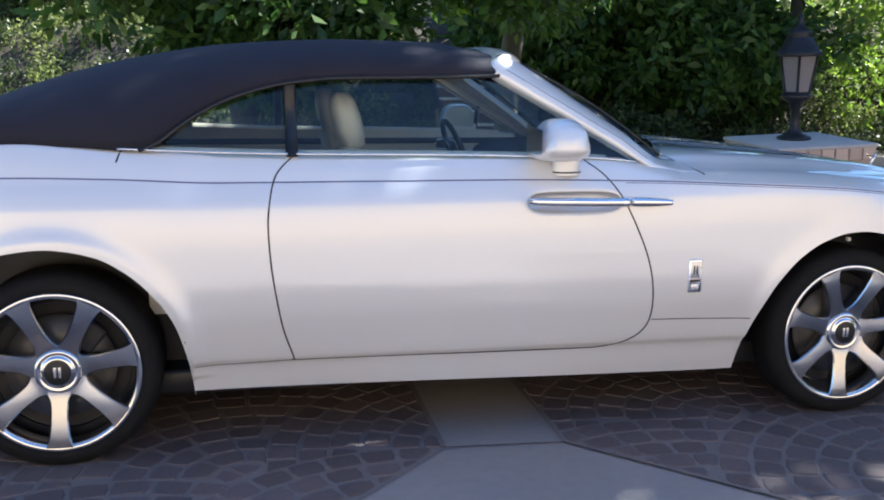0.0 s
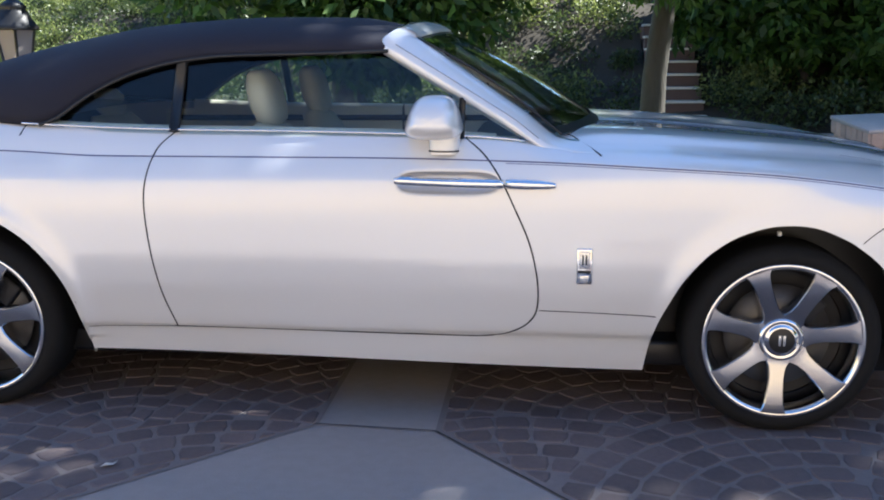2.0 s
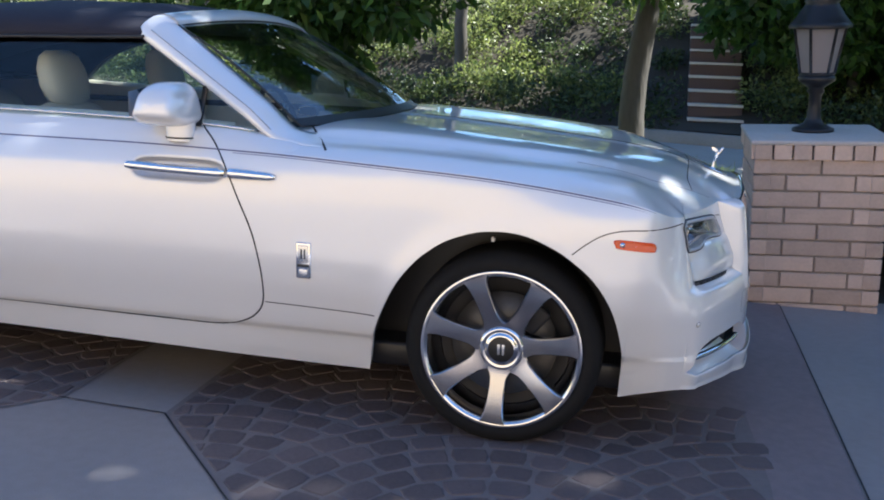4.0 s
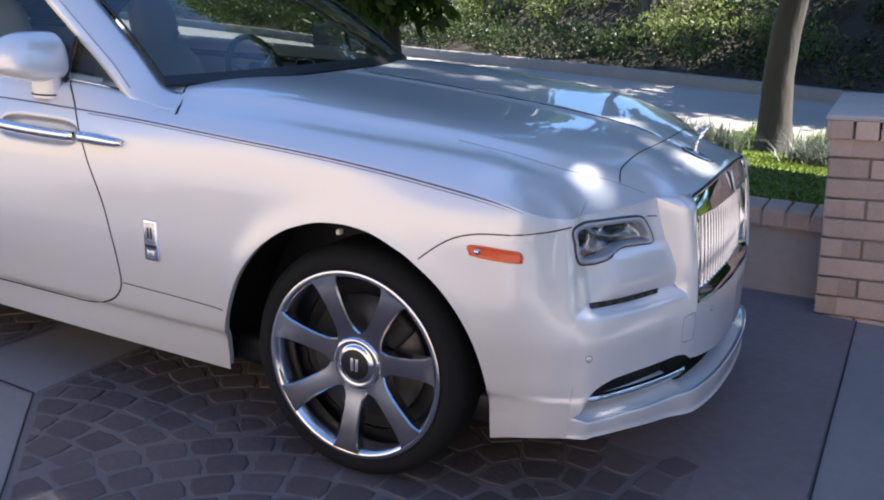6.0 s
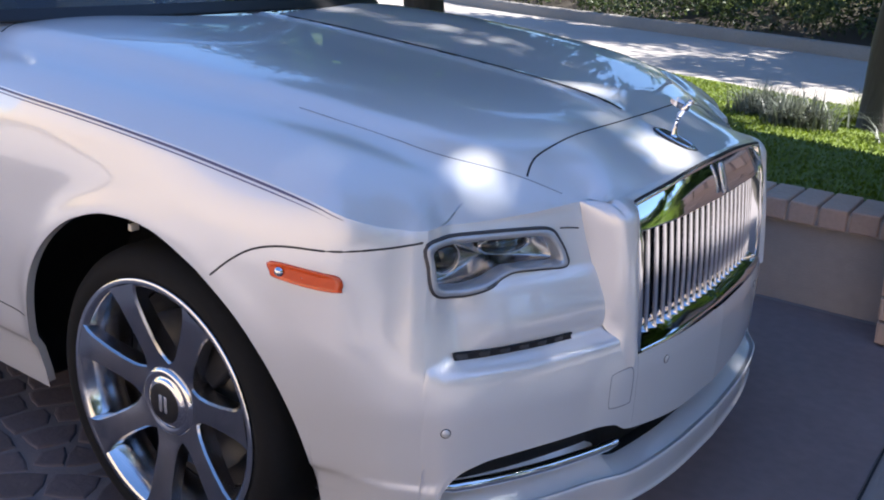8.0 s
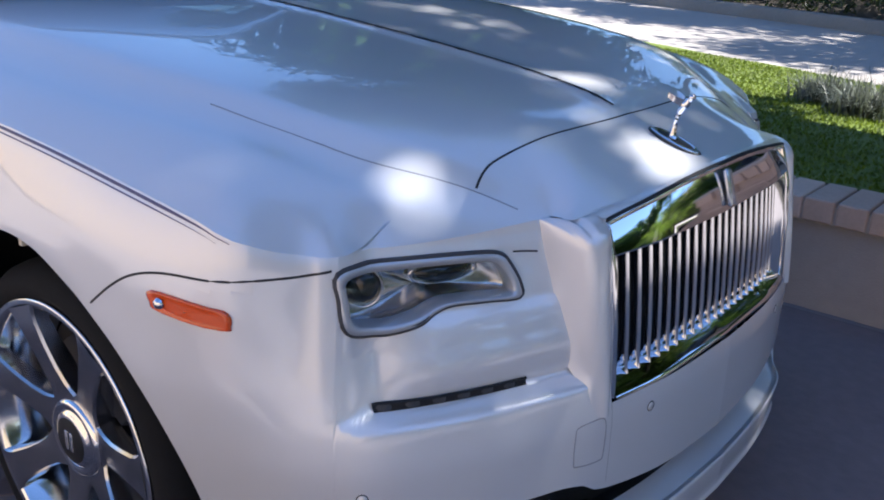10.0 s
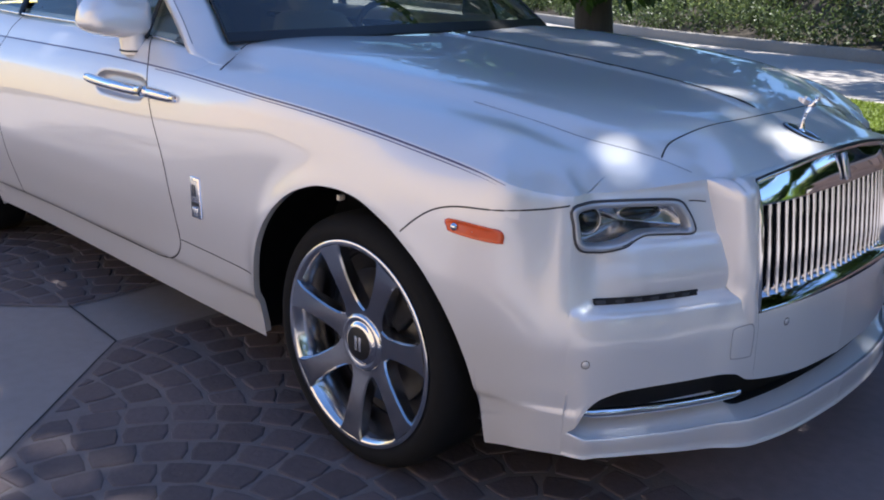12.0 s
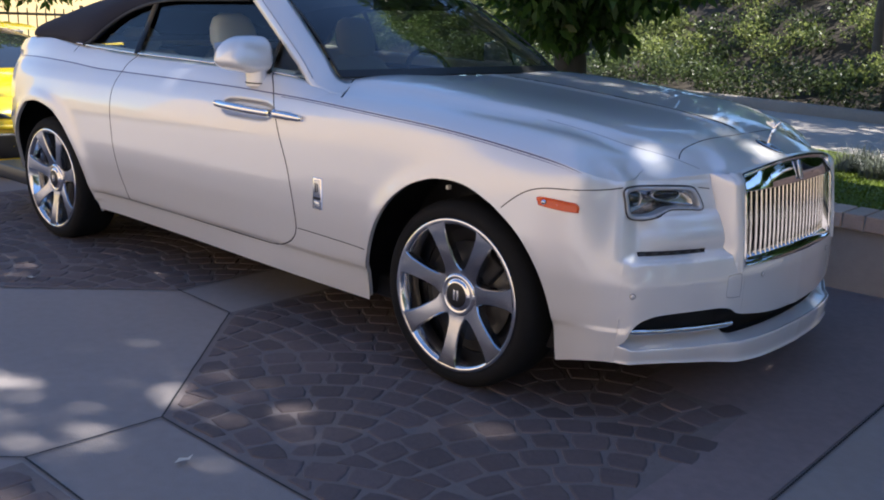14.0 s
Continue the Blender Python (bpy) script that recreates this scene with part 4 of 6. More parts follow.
# lower intake, chrome bar and splitter
ys = np.linspace(0.86, 0.0, 40)
rows = []
for y in np.linspace(0.835, 0.0, 36):
    p, n = base(u_at_y(y))
    rows.append([p - n * 0.03 + Vector((0, 0, INTAKE(y) + 0.004)), p - n * 0.075 + Vector((0, 0, INTAKE(y) + 0.002)), p - n * 0.075 + Vector((0, 0, 0.25))])
part("lower_intake", both(grid(rows)), VOID, car, "black mesh lower air intake")
rows = []
LIP = curve([(0.0, 0.283), (0.30, 0.283), (0.40, 0.284), (0.47, 0.284), (0.56, 0.285), (0.71, 0.290), (0.80, 0.290), (0.86, 0.315)])
FLOOR = curve([(0.0, 0.196), (0.26, 0.198), (0.44, 0.208), (0.56, 0.222), (0.71, 0.236), (0.82, 0.240), (0.86, 0.242)])
for y in ys:
    u = u_at_y(y)
    _, n = base(u)
    e, z = LIP(y), FLOOR(y)
    out = -0.003 + 0.004 * step(y, 0.858, 0.83) + 0.006 * step(y, 0.8, 0.55) + 0.020 * step(y, 0.52, 0.40)
    back_z = 0.332 - 0.046 * step(y, 0.46, 0.40) - e
    a, b = skin(u, e), skin(u, z)
    rows.append([a - n * 0.073 + Vector((0, 0, back_z)), a - n * (0.045 - 0.006 * step(y, 0.5, 0.4)) + Vector((0, 0, back_z * 0.45 - 0.003 + 0.010 * step(y, 0.5, 0.4))), a + n * (out - 0.016) + Vector((0, 0, -0.006)), a + n * (out - 0.004) + Vector((0, 0, 0.001)), a + n * out + Vector((0, 0, -0.008)), b + n * (out - 0.001) + Vector((0, 0, 0.012)), b + n * (out - 0.008), b - n * 0.12 + Vector((0, 0, -0.004))])
rows = [smoothed(r, 3) for r in rows]
inner = [i for i, y in enumerate(ys) if y < 0.46]
lip = join(grid([r[6:] for r in rows], flip=True), grid([rows[i][3:7] for i in inner], flip=True))
ledge = grid([rows[i][:4] for i in inner], flip=True)
vane = grid([r[:7] for r in rows[:inner[0] + 1]], flip=True)
for m in (lambda q: q, mirrored):
    splitter = part("front_splitter", m(lip), PAINT, car)
    part("intake_vane", m(vane), PAINT, splitter)
    part("intake_ledge", m(ledge), VOID, splitter)
bar = []
for y in np.linspace(0.835, 0.42, 14):
    p, n = base(u_at_y(y))
    bar.append(p - n * 0.022 + Vector((0, 0, 0.350 - 0.010 * step(y, 0.84, 0.42))))
pair("intake_bar", both(tube(bar, [0.006] + [0.0115] * 12 + [0.007], 8)), CHROME, car, "bright chrome intake blade")
for y, z in ((0.822, 0.478), (0.30, 0.505)):
    p = skin(u_from_yz(y, z), z)
    _, n = base(u_from_yz(y, z))
    g = moved(lathe([(0.0, 0.002), (0.007, 0.0018), (0.008, 0.0005), (0.0095, -0.001)], 20, "x"), Matrix.Translation(p) @ n.to_track_quat("X", "Z").to_matrix().to_4x4())
    pair("parking_sensor", both(g), PAINT, car)
    g = moved(lathe([(0.0085, 0.0010), (0.0095, 0.0012), (0.0100, 0.0)], 20, "x"), Matrix.Translation(p) @ n.to_track_quat("X", "Z").to_matrix().to_4x4())
    pair("sensor_ring", both(g), GAP, car)
sq = [(0.435, 0.525), (0.475, 0.522), (0.485, 0.51), (0.485, 0.455), (0.475, 0.445), (0.43, 0.442), (0.42, 0.452), (0.42, 0.515)]
part("tow_cover_gap", ribbon([(2, -y, z) for y, z in sq + sq[:1]], (-1, 0, 0), 0.0025), FAINT, car)

pair("arch_clip", both(box(-0.046, -0.034, -0.955, -0.935, 0.742, 0.757, 0.002)), NOSING, car, "small pale clip under the wheel arch")

# side marker
pts = [(0.372, 0.782), (0.47, 0.776), (0.497, 0.768), (0.500, 0.748), (0.488, 0.742), (0.385, 0.752), (0.370, 0.762)]
ring = smoothed([(x, z, 0) for x, z in pts], 4, closed=True)
c = Vector((0.436, 0.762, 0))
rows = []
for k, o in ((0.0, -0.002), (0.0, 0.004), (0.10, 0.0065), (0.18, 0.0050), (0.5, 0.0050), (0.97, 0.0050)):
    row = []
    for p in ring:
        q = p.lerp(c, k)
        h, n = on_shell((q.x, -1.5, q.y), (0, 1, 0))
        row.append(h + n * o)
    rows.append(row)
g = grid(rows, closed=True)
pair("side_marker", both(g), AMBER, car, "orange side marker lens")
p, n = on_shell((0.392, -1.5, 0.767), (0, 1, 0))
pair("marker_stud", both(moved(lathe([(0.0, 0.014), (0.006, 0.013), (0.009, 0.008)], 16, "x"), Matrix.Translation(p) @ n.to_track_quat("X", "Z").to_matrix().to_4x4())), CHROME, car)

# wing badge: a chrome plate with plain bars and a jewel below
def badge(side):
    h, n = on_shell((-0.715, -1.5, 0.627), (0, 1, 0))
    at = Matrix.Translation(h) @ pose(0, 0, 0, 0, 0, 0)
    m = (lambda g: g) if side < 0 else mirrored
    b = part("wing_badge", m(moved(box(-0.028, 0.028, -0.006, 0.004, -0.066, 0.066, 0.005), at)), CHROME, car, "upright chrome wing badge")
    part("badge_panel", m(moved(box(-0.020, 0.020, -0.0075, 0.0, -0.008, 0.056, 0.002), at)), SILVER, b)
    for dx in (-0.006, 0.006):
        part("badge_bar", m(moved(box(dx - 0.003, dx + 0.003, -0.009, -0.006, 0.006, 0.042, 0.001), at)), BLACK, b)
    part("badge_slot", m(moved(box(-0.022, 0.022, -0.0072, 0.0, -0.024, -0.014, 0.001), at)), BLACK, b)
    part("badge_jewel", m(moved(box(-0.017, 0.017, -0.0085, 0.0, -0.058, -0.030, 0.003), at)), SILVER, b)


badge(-1)
badge(1)


# door handle: a long chrome blade over a cup, its tail on the wing
def handle(side):
    m = (lambda g: g) if side < 0 else mirrored
    rows = []
    for k in (0.97, 0.90, 0.78, 0.6, 0.4, 0.2, 0.02):
        row = []
        for t in np.linspace(0, 2 * math.pi, 56, endpoint=False):
            c, d = math.cos(t), math.sin(t)
            x = -1.207 + 0.188 * k * math.copysign(abs(c) ** 0.4, c)
            z = 0.921 + 0.039 * k * math.copysign(abs(d) ** 0.77, d)
            row.append(skin(u_at_x(x), z) + Vector((0, -0.0016, 0)))
        rows.append(row)
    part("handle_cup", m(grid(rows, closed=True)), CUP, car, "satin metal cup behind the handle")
    flank = lambda x: -0.972 + 0.010 * (x + 1.4)
    blade = [(x, flank(x) - 0.012 - 0.012 * math.sin(math.pi * (x + 1.395) / 0.39), 0.932 - 0.016 * (x + 1.395) / 0.57) for x in np.linspace(-1.395, -1.008, 14)]
    part("door_handle", m(tube(blade, [0.010] + [0.014] * 12 + [0.014], 10, flat=1.25)), CHROME, car, "chrome door handle blade")
    tail = [(x, skin(u_at_x(max(x, -0.985)), 0.925).y - 0.008 - 0.004 * (x + 0.82) / -0.18, 0.932 - 0.016 * (x + 1.395) / 0.57) for x in np.linspace(-1.000, -0.822, 8)]
    part("handle_tail", m(tube(tail, [0.014, 0.015, 0.015, 0.015, 0.014, 0.013, 0.012, 0.008], 10, flat=1.25)), CHROME, car)


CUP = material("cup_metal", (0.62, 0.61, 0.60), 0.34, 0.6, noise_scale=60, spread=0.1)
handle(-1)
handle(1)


# door mirrors
def mirror(side):
    m = (lambda g: g) if side < 0 else mirrored
    rows = []
    for s in [0.0, 0.015, 0.04, 0.1] + [0.2 + 0.8 * math.sin(math.pi / 2 * k / 14) for k in range(15)]:
        e = (1 - max(0, (s - 0.25) / 0.75) ** 2.6) ** (1 / 2.4) * (0.90 + 0.10 * step(s, 0.0, 0.06))
        e = max(e, 0.02)
        ring = []
        for k in range(36):
            a = 2 * math.pi * k / 36
            u, v = [math.copysign(abs(c) ** 0.58, c) for c in (math.cos(a), math.sin(a))]
            t = (v * e + 1) / 2
            x = -1.263 + 0.008 * t + (0.112 - 0.042 * t ** 1.5) * u * (0.35 + 0.65 * e) * min(1, e * 3)
            ring.append((x, -0.838 - (0.218 - 0.035 * t) * s, 1.139 + (0.090 if v > 0 else 0.070) * v * e + 0.006 * s))
        rows.append(ring)
    geo = grid(rows, closed=True, flip=True)
    caps = (rows[0] + rows[-1], [tuple(range(36)), tuple(range(71, 35, -1))])
    house = part("door_mirror", m(join(geo, caps)), PAINT, car)
    glass = []
    for s in np.linspace(0.06, 0.9, 8):
        h = 0.078 - 0.02 * s
        glass.append([(-1.374 + 0.016 * s, -0.840 - 0.185 * s, 1.142 + h * t) for t in (-0.6, 0, 0.85)])
    part("mirror_glass", m(grid(glass)), CHROME, house)
    stalk = [[(-1.225 + 0.055 * w * math.cos(a), -0.872 + dy + 0.040 * math.sin(a), z) for a in np.linspace(0, 2 * math.pi, 20, endpoint=False)] for z, w, dy in ((1.018, 1.0, -0.012), (1.04, 1.0, -0.012), (1.07, 1.02, -0.013), (1.105, 1.15, -0.014))]
    part("mirror_stalk", m(grid(stalk, closed=True)), PAINT, house)
    part("stalk_gap", m(tube([(-1.225 + 0.057 * math.cos(a), -0.884 + 0.042 * math.sin(a), 1.030) for a in np.linspace(0, 2 * math.pi, 20, endpoint=False)], 0.003, 5, closed=True)), BLACK, house)


mirror(-1)
mirror(1)

# mascot on the nose: a plain leaning shape on a chrome plate
h, n = on_shell((0.722, 0.0, 2), (0, 0, -1))
tilt = n.to_track_quat("Z", "X").to_matrix().to_4x4()
at = Matrix.Translation(h) @ tilt
ring = [(0.055 * math.cos(a), 0.026 * math.sin(a)) for a in np.linspace(0, 2 * math.pi, 32, endpoint=False)]
rows = [[at @ Vector((x * k, y * k, z)) for x, y in ring] for k, z in ((1.0, -0.001), (0.98, 0.004), (0.85, 0.006), (0.80, 0.003), (0.02, 0.003))]
plate = part("mascot_plate", grid(rows, closed=True), [CHROME], car, "oval chrome mascot plate")
part("plate_gap", tube([at @ Vector((x * 1.02, y * 1.04, 0.0)) for x, y in ring], 0.0028, 6, closed=True), BLACK, car)
rows = [[at @ Vector((x * k, y * k, z)) for x, y in ring] for k, z in ((0.72, 0.0045), (0.66, 0.0052), (0.02, 0.0052))]
part("plate_inset", grid(rows, closed=True), BLACK, plate)
body_pts = [(0.716, 0, h.z), (0.716, 0, h.z + 0.012), (0.717, 0, h.z + 0.030), (0.721, 0, h.z + 0.048), (0.728, 0, h.z + 0.064), (0.737, 0, h.z + 0.078), (0.745, 0, h.z + 0.088), (0.751, 0, h.z + 0.096)]
girth = curve([(0, 0.016), (3, 0.008), (7, 0.0055), (11, 0.008), (14, 0.0095), (17, 0.006), (19, 0.0075), (21, 0.003)])
g1 = tube(smoothed(body_pts, 3), [girth(k) for k in range(22)], 10)
wings = []
for side in (-1, 1):
    for lift, flip in ((0.0, False), (-0.003, True)):
        wings.append(grid([[(0.737 - 0.030 * s - 0.002 * t, side * (0.004 + 0.015 * math.sin(s * 1.6)), h.z + 0.084 + 0.012 * s - 0.014 * t * (1 - 0.6 * s) + lift) for t in (0, 0.35, 0.7, 1)] for s in (0, 0.25, 0.5, 0.75, 1)], flip=flip))
part("mascot", join(g1, *wings), CHROME, car, "small polished chrome mascot of plain shape")

# ---- cabin ----
def seat(y):
    s = part("front_seat", smooth_block(-1.88, -1.38, y - 0.25, y + 0.25, 0.42, 0.62), LEATHER, car, "cream leather front seat")
    back = [(-1.790, 0.56, 0.26, 0.08), (-1.850, 0.70, 0.27, 0.09), (-1.920, 0.88, 0.26, 0.085), (-1.970, 1.02, 0.23, 0.07), (-2.000, 1.08, 0.19, 0.055), (-2.010, 1.10, 0.12, 0.03)]
    part("seat_back", pillow(back, y), LEATHER, s)
    head = [(-1.990, 1.09, 0.06, 0.03), (-1.990, 1.11, 0.115, 0.05), (-2.005, 1.17, 0.135, 0.06), (-2.020, 1.24, 0.13, 0.058), (-2.030, 1.29, 0.105, 0.048), (-2.035, 1.315, 0.06, 0.03)]
    part("headrest", pillow(head, y), LEATHER, s)
    return s


def pillow(stations, y):
    rows = []
    for x, z, w, d in stations:
        rows.append([(x + d * math.copysign(abs(math.sin(a)) ** 0.75, math.sin(a)), y + w * math.copysign(abs(math.cos(a)) ** 0.6, math.cos(a)), z) for a in np.linspace(0, 2 * math.pi, 24, endpoint=False)])
    g = grid(rows, closed=True)
    n = len(rows) * 24
    return g[0], g[1] + [tuple(reversed(range(24))), tuple(range(n - 24, n))]


def smooth_block(x0, x1, y0, y1, z0, z1):
    return box(x0, x1, y0, y1, z0, z1, 0.05)


seat(-0.43)
seat(0.43)
rear = part("rear_bench", box(-2.95, -2.45, -0.60, 0.60, 0.45, 0.68, 0.05), LEATHER, car, "cream leather rear bench")
for y in (-0.34, 0.34):
    part("seat_back", pillow([(-2.86, 0.62, 0.28, 0.07), (-2.95, 0.85, 0.28, 0.07), (-3.02, 1.02, 0.27, 0.06), (-3.05, 1.08, 0.2, 0.04)], y), LEATHER, rear)
    part("headrest", pillow([(-3.04, 1.07, 0.08, 0.03), (-3.05, 1.11, 0.12, 0.045), (-3.06, 1.17, 0.12, 0.045), (-3.07, 1.21, 0.07, 0.03)], y), LEATHER, rear)
rows = []
for y in np.linspace(-0.80, 0.80, 16):
    rows.append(smoothed([(-0.78, y, 1.055), (-0.95, y, 1.045), (-1.12, y, 1.03), (-1.20, y, 0.98), (-1.20, y, 0.86), (-1.12, y, 0.70), (-1.05, y, 0.5)], 3))
part("dashboard", grid(rows, flip=True), DARKLEATHER, car)
# door linings with a rolled top and a bright pull
rows = []
for x in np.arange(-2.78, -1.02, 0.06):
    zb = BELT(x)
    rows.append(smoothed([(x, -0.832, zb + 0.006), (x, -0.815, zb + 0.019), (x, -0.790, zb + 0.014), (x, -0.772, zb - 0.03), (x, -0.766, zb - 0.12), (x, -0.756, 0.80), (x, -0.735, 0.50)], 3))
pair("door_lining", both(grid(rows)), LEATHER, car, "cream leather door lining")
ring = [(-1.355 + 0.056 * math.copysign(abs(math.cos(a)) ** 0.6, math.cos(a)), -0.757, 1.014 + 0.026 * math.copysign(abs(math.sin(a)) ** 0.6, math.sin(a))) for a in np.linspace(0, 2 * math.pi, 28, endpoint=False)]
pair("door_pull", both(tube(ring, 0.006, 6, closed=True)), CHROME, car, "bright frame of the inner door pull")
pair("pull_recess", both(grid([[(-1.355 + (x + 1.355) * k, -0.760, 1.014 + (z - 1.014) * k) for x, _, z in ring] for k in (1.0, 0.5, 0.02)], closed=True)), BLACK, car)
part("cabin_floor", box(-3.1, -0.55, -0.64, 0.64, 0.30, 0.36, 0.01), DARKLEATHER, car)
part("bulkhead", box(-3.25, -3.15, -0.64, 0.64, 0.30, 1.10, 0.01), DARKLEATHER, car)
for side in (-1, 1):
    card = part("door_card", box(-2.50, -0.95, side * 0.80 - 0.03, side * 0.80 + 0.03, 0.40, 1.075, 0.02), LEATHER, car, "cream leather door lining")
    part("quarter_trim", box(-2.95, -2.51, side * 0.80 - 0.03, side * 0.80 + 0.03, 0.92, 1.085, 0.02), LEATHER, card)
    part("card_rail", box(-2.85, -0.95, side * 0.775 - 0.02, side * 0.775 + 0.02, 1.02, 1.05, 0.008), DARKLEATHER, card)
    part("inner_handle", box(-1.62, -1.48, side * 0.76 - 0.012, side * 0.76 + 0.012, 0.93, 0.985, 0.008), CHROME, card)
wheel_at = pose(-1.36, 0.40, 0.98, 0, 68, 0)
sw = part("steering_wheel", moved(tube([(0.19 * math.cos(a), 0.19 * math.sin(a), 0) for a in np.linspace(0, 2 * math.pi, 36, endpoint=False)], 0.014, 8, closed=True), wheel_at), DARKLEATHER, car)
part("wheel_boss", moved(lathe([(0.0, 0.02), (0.06, 0.015), (0.075, 0.0), (0.05, -0.04)], 24, "z"), wheel_at), DARKLEATHER, sw)
for a in (0, 120, 240):
    part("wheel_arm", moved(box(0.05, 0.185, -0.016, 0.016, -0.010, 0.008, 0.003), wheel_at @ pose(0, 0, 0, 0, 0, a)), SILVER, sw)
part("inside_mirror", box(-1.30, -1.27, -0.13, 0.13, 1.36, 1.42, 0.012), BLACK, car)
part("roof_lining", moved(grid([[(x, y, ROOF(x) - 0.035 - 0.10 * (abs(y) / 0.68) ** 3) for y in np.linspace(-0.68, 0.68, 12)] for x in np.linspace(-3.2, -1.44, 16)]), Matrix.Identity(4)), DARKLEATHER, car)

# ---- ground and walls ----
def sheet(name, pts, z, mat, label="", category="", kind="structure", thick=0.0):
    n = len(pts)
    v = [(x, y, z) for x, y in pts]
    f = [tuple(range(n))]
    if thick:
        v += [(x, y, z - thick) for x, y in pts]
        f += [(i, i + n, (i + 1) % n + n, (i + 1) % n) for i in range(n)]
    ob = part(name, (v, f), mat, smooth=False)
    return tagged(ob, label, category, "", kind)


sheet("ground", [(-400, -400), (400, -400), (400, 400), (-400, 400)], -0.06, SOIL, "bare brown earth under and beyond the place", "ground")
sheet("driveway", [(-9.0, -9.0), (6.0, -9.0), (6.0, 1.62), (-6.5, 1.62), (-9.0, 1.0)], 0.0, CONCRETE, "smooth grey concrete driveway with pale dapples", "driveway", thick=0.05)
sheet("road", [(-40, 6.0), (-4.2, 7.9), (-0.8, 6.7), (2.5, 5.6), (30, -1), (40, 4), (4, 9.6), (0, 11.0), (-3, 12.0), (-8, 13.4), (-14, 16.2), (-40, 26)], -0.01, ASPHALT, "sunlit grey street with tree shadows", "road", thick=0.04)

# lawn behind the low wall, falling to the street
rows = []
for s in np.linspace(0, 1, 24):
    row = []
    for x in np.linspace(-9, 3.5, 50):
        y1 = 6.9 - 0.34 * x if x > -4 else 8.26
        y = 1.9 + (y1 - 1.9) * s
        row.append((x, y, 0.40 - 0.38 * s ** 0.8 + 0.015 * noise.noise((x * 1.5, y * 1.5, 0))))
    rows.append(row)
tagged(part("lawn", grid(rows, flip=True), LAWN), "short green lawn partly in tree shade", "lawn", "", "structure")

# low retaining wall with a brick coping
wall = tagged(part("wall_low", box(-5.6, 1.10, 1.62, 1.80, -0.05, 0.335, 0.006), STUCCO, smooth=False), "low grey stucco garden wall with brick coping", "wall", "", "structure")
cap_brick = bpy.data.meshes.new("cap_brick")
bv, bf = box(-0.052, 0.052, -0.135, 0.135, -0.042, 0.042, 0.007)
cap_brick.from_pydata(bv, [], bf)
cap_brick.materials.append(BRICK)
for k in range(58):
    x = 1.02 - 0.114 * k
    share("coping_brick", cap_brick, pose(x, 1.72, 0.378, random.uniform(-1, 1), random.uniform(-1, 1), random.uniform(-1, 1)), wall)
tagged(part("coping_bed", box(-5.6, 1.10, 1.60, 1.84, 0.332, 0.40, 0.0), CAPSTONE, wall, smooth=False), "")

# brick pier with a lantern
PIER = pose(1.40, 1.72, 0, 2.5, -2.5, 0)


def brick_mesh(l, d, h):
    me = bpy.data.meshes.new("brick")
    bv, bf = box(-l / 2, l / 2, -d / 2, d / 2, -h / 2, h / 2, 0.005)
    me.from_pydata(bv, [], bf)
    me.materials.append(BRICK)
    return me


def pier(at, label):
    p = thing("brick_pier", at, label, "pier", "gate piers")
    part("core", moved(box(-0.330, 0.330, -0.330, 0.330, -0.06, 0.90, 0.0), at), MORTAR, p, smooth=False)
    stretcher, half, soldier = brick_mesh(0.345, 0.09, 0.081), brick_mesh(0.166, 0.09, 0.081), brick_mesh(0.092, 0.10, 0.082)
    for c in range(10):
        z = -0.006 + 0.0915 * c
        for side in range(4):
            odd = (c + side) % 2
            xs = [(-0.1775, stretcher), (0.1775, stretcher)] if odd else [(-0.267, half), (0.0, stretcher), (0.267, half)]
            for x, me in xs:
                share("brick", me, at @ pose(0, 0, z, 0, 0, 90 * side) @ pose(x, -0.302 + random.uniform(-0.002, 0.002), 0), p)
    for side in range(4):
        for k in range(7):
            share("soldier_brick", soldier, at @ pose(0, 0, 0.897, 0, 0, 90 * side) @ pose(-0.306 + 0.102 * k, -0.318, 0), p)
    part("cap", moved(join(box(-0.372, 0.372, -0.372, 0.372, 0.935, 0.962, 0.008)), at), CAPSTONE, p, "pale mortar capping slab")
    return p


pier(PIER, "tan brick gate pier with pale flat cap")


